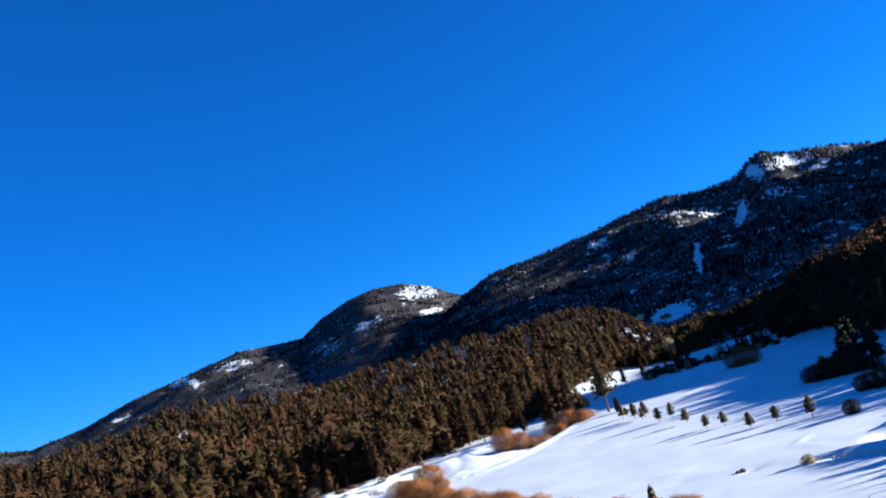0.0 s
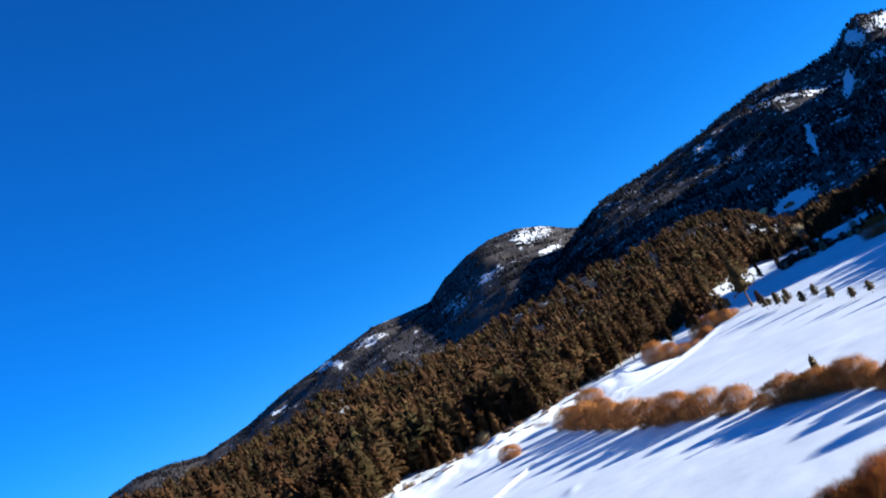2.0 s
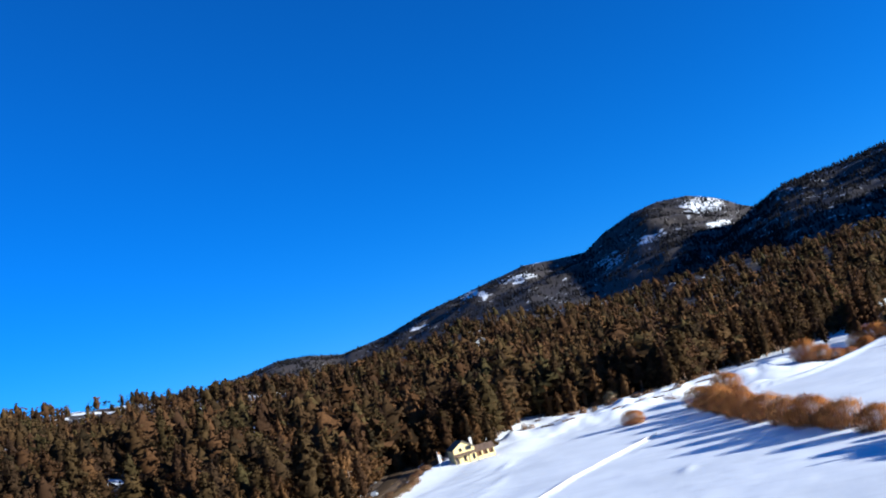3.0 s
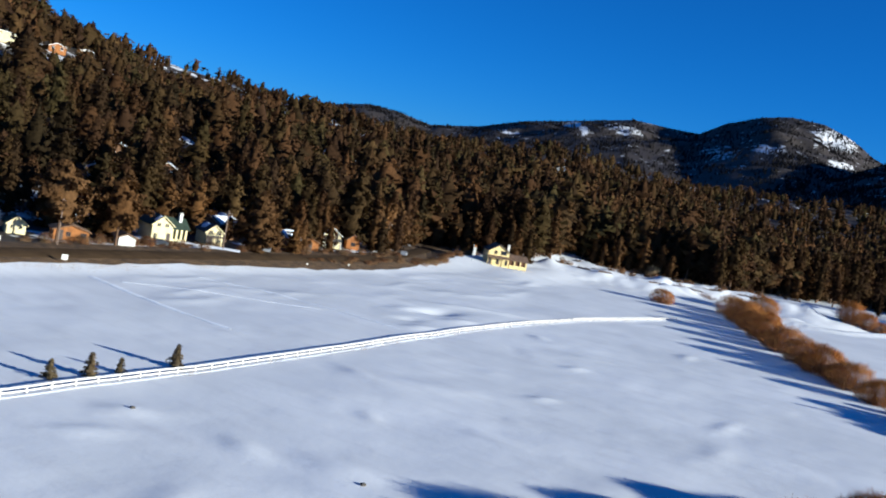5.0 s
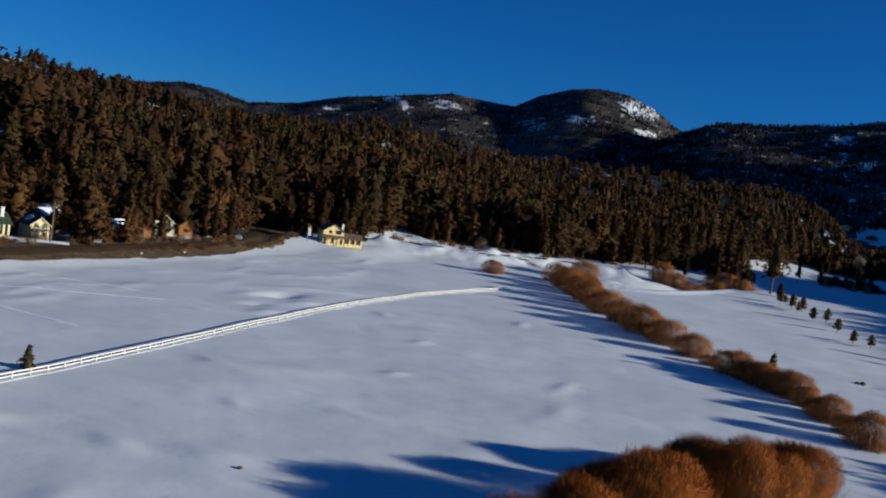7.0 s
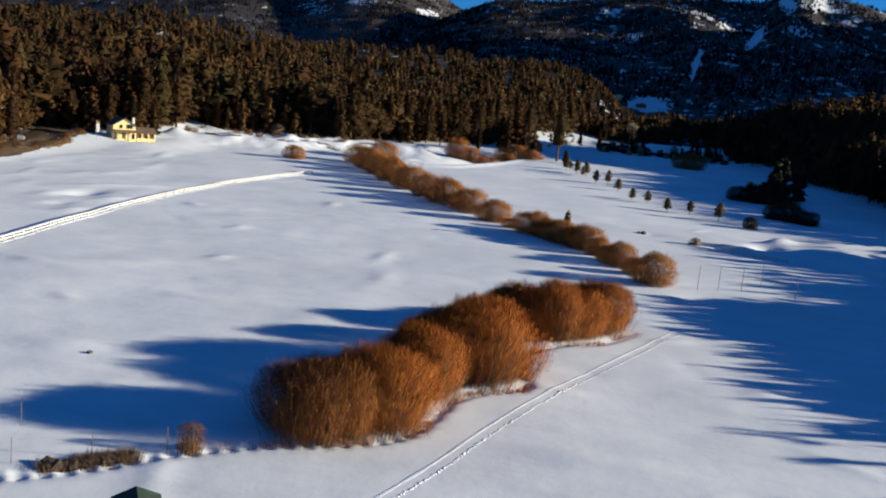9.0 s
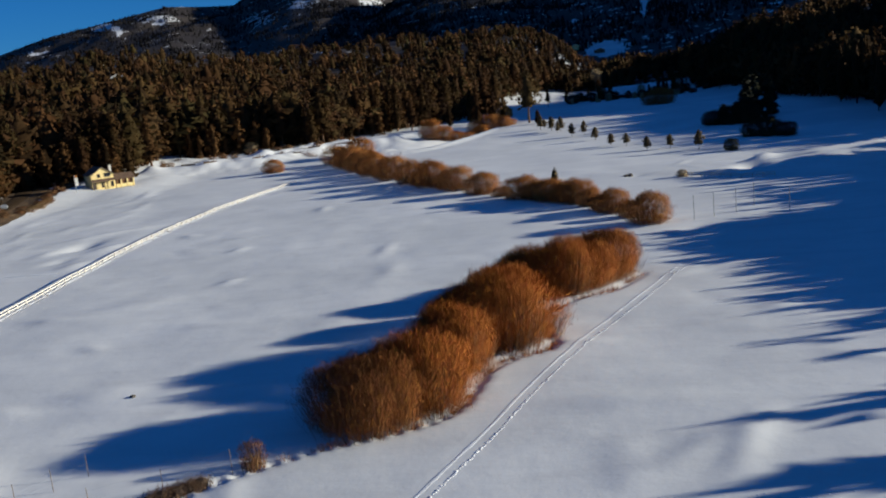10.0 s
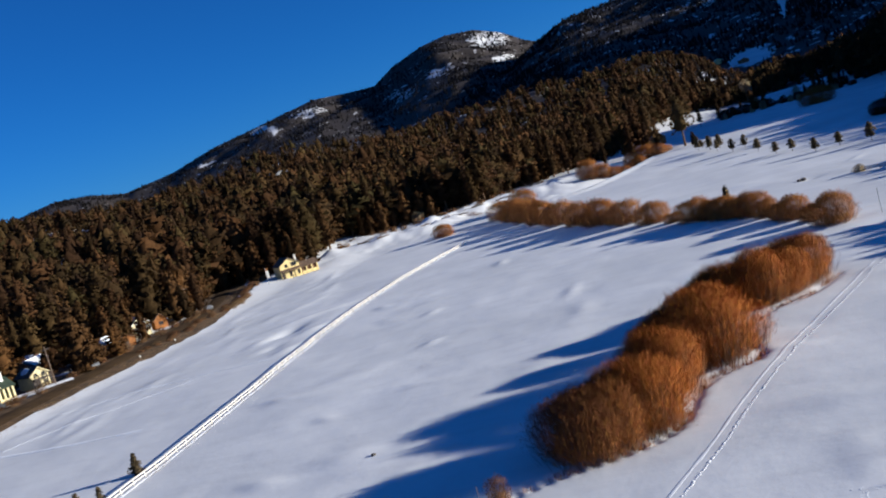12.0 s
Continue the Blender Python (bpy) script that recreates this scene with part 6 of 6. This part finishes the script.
def car(x, y, yaw, paint, label):
    root = new("car")
    tagged(root, label, "car", "parked cars")
    side = [(-2.2, 0.35), (2.15, 0.35), (2.25, 0.62), (2.1, 0.86), (1.1, 1.0), (0.45, 1.5), (-1.5, 1.54), (-2.05, 1.02), (-2.28, 0.85)]
    bm = bmesh.new()
    rings = [[bm.verts.new((px, s * (0.9 if pz < 1.1 else 0.72), pz)) for px, pz in side] for s in (-1, 1)]
    bm.faces.new(rings[0])
    bm.faces.new(rings[1][::-1])
    for k in range(len(side)):
        bm.faces.new((rings[0][k], rings[0][(k + 1) % len(side)], rings[1][(k + 1) % len(side)], rings[1][k]))
    bmesh.ops.recalc_face_normals(bm, faces=bm.faces)
    body = part("body", mesh_bm("body", bm, paint), root)
    for s in (-1, 1):
        part("side_window", mesh_bm("side_window", box_bm(bmesh.new(), -1.45, 0.4, s * 0.8 - 0.03, s * 0.8 + 0.03, 1.06, 1.42), GLASS), body)
    part("windscreen", mesh_bm("windscreen", box_bm(bmesh.new(), -0.3, 0.3, -0.66, 0.66, -0.02, 0.02), GLASS), body, m=Matrix.LocRotScale((0.82, 0, 1.27), Euler((0, radians(37), 0)), None))
    for wx in (-1.4, 1.4):
        for s in (-1, 1):
            m = Matrix.LocRotScale((wx, s * 0.82, 0.33), Euler((radians(90), 0, 0)), None)
            tyre = bmesh.new()
            bmesh.ops.create_cone(tyre, cap_ends=True, segments=16, radius1=0.33, radius2=0.33, depth=0.22)
            rim = bmesh.new()
            bmesh.ops.create_cone(rim, cap_ends=True, segments=12, radius1=0.2, radius2=0.2, depth=0.235)
            wheel = part("wheel", mesh_bm("wheel", tyre, RUBBER), root, m=m)
            part("rim", mesh_bm("rim", rim, METAL), wheel)
    root.matrix_basis = pose(x, y, height(x, y) + 0.12, 0, 0, yaw)


for x, y, yaw, paint, label in ((-150.0, 163.0, 92, CAR_DARK, "dark car parked before the yellow house"), (-144.0, 264.3, 112, CAR_PALE, "small silver car on the village road"),
                                (-147.0, 115.0, 88, CAR_PALE, "silver car at the edge of the village road"), (-144.4, 195.0, -53, CAR_PALE, "silver car parked under the cedars")):
    car(x, y, yaw, paint, label)


def utility_pole(x, y, h):
    root = new("utility_pole")
    tagged(root, "weathered wooden utility pole beside the road", "pole", "utility poles")
    part("pole", mesh_bm("pole", rod(0.16, h), POLE), root)
    part("crossarm", mesh_bm("crossarm", box_bm(bmesh.new(), -1.1, 1.1, -0.07, 0.07, h - 0.9, h - 0.74, 0.01), POLE), root)
    for k in (-0.9, -0.35, 0.35, 0.9):
        part("insulator", mesh_bm("insulator", rod(0.05, 0.18), WHITE_RAIL), root, m=Matrix.Translation((k, 0, h - 0.74)))
    root.matrix_basis = pose(x, y, height(x, y) - 0.3, 0, 0, 10)


for x, y in ((-146.8, 181.0), (-147.5, 133), (-151, 264), (-168, 330)):
    utility_pole(x, y, 10)


def notice_board(x, y, w, h, yaw):
    root = new("notice_board")
    tagged(root, "blank white board on a short post", "sign", "roadside boards")
    part("board", mesh_bm("board", box_bm(bmesh.new(), -w / 2, w / 2, -0.04, 0.04, 0.7, 0.7 + h, 0.02), WHITE_WALL), root)
    part("post", mesh_bm("post", box_bm(bmesh.new(), -0.05, 0.05, 0.04, 0.12, -0.3, 0.7 + h, 0.01), POLE), root)
    root.matrix_basis = pose(x, y, height(x, y) + 0.05, 0, 0, yaw)


for x, y, w in ((-134.6, 124.2, 1.1), (-146.5, 119, 0.7), (-131.8, 214.5, 0.36), (-132.8, 197, 0.34)):
    notice_board(x, y, w, min(1.0, w * 1.3), 55)


def tall_post(x, y):
    root = new("banner_post")
    tagged(root, "tall white and red banner beside the cream house", "banner")
    part("post", mesh_bm("post", rod(0.09, 6.2), METAL), root)
    part("cloth", mesh_bm("cloth", box_bm(bmesh.new(), 0.1, 1.0, -0.02, 0.02, 2.4, 5.2, 0.01), WHITE_WALL), root)
    part("band", mesh_bm("band", box_bm(bmesh.new(), 0.1, 1.0, -0.026, 0.026, 5.2, 6.0, 0.005), ORANGE_WALL), root)
    root.matrix_basis = pose(x, y, height(x, y) - 0.2, 0, 0, 30)


tall_post(-135.6, 297.2)


# small shed by the near creek
def shed(x, y, yaw):
    root = new("shed")
    tagged(root, "small shed with dark green roof by the creek", "shed")
    part("wall", mesh_bm("wall", gable_walls(2.4, 2.6, 1.5, 2.0), BROWN_WALL), root)
    part("roof", mesh_bm("roof", gable_roof(2.4, 2.6, 1.5, 2.0, 0.3, 0.1), GREEN_ROOF), root)
    part("door", mesh_bm("door", box_bm(bmesh.new(), -0.4, 0.4, -1.36, -1.27, 0, 1.45, 0.01), TRIM), root)
    root.matrix_basis = pose(x, y, height(x, y), 0, 0, yaw)


shed(-19.6, 44.7, 25)


def earth_clod(x, y, r):
    bm = bmesh.new()
    bmesh.ops.create_icosphere(bm, subdivisions=2, radius=r)
    for v in bm.verts:
        v.co *= 1 + 0.5 * noise.noise(v.co * 1.8 / r + Vector((x, y, 0)))
        v.co.z *= 0.8
    ob = new("earth_clod", mesh_bm("earth_clod", bm, SOIL))
    tagged(ob, "dark clod of bare earth on the creek bank", "earth", "earth clods")
    ob.matrix_basis = pose(x, y, height(x, y) - 0.05, 0, 0, x * 90)


SOIL = material("dark_wet_soil", (0.055, 0.035, 0.022), 0.9, scale=2, fine=12, bump=0.7)
clod_ = np.random.default_rng(21)
for k in range(16):
    s_ = k / 15
    earth_clod(-29 + 4.8 * s_ + clod_.uniform(-0.3, 0.3), 52.0 + 3.5 * s_ + clod_.uniform(-0.5, 0.3), clod_.uniform(0.3, 0.62))
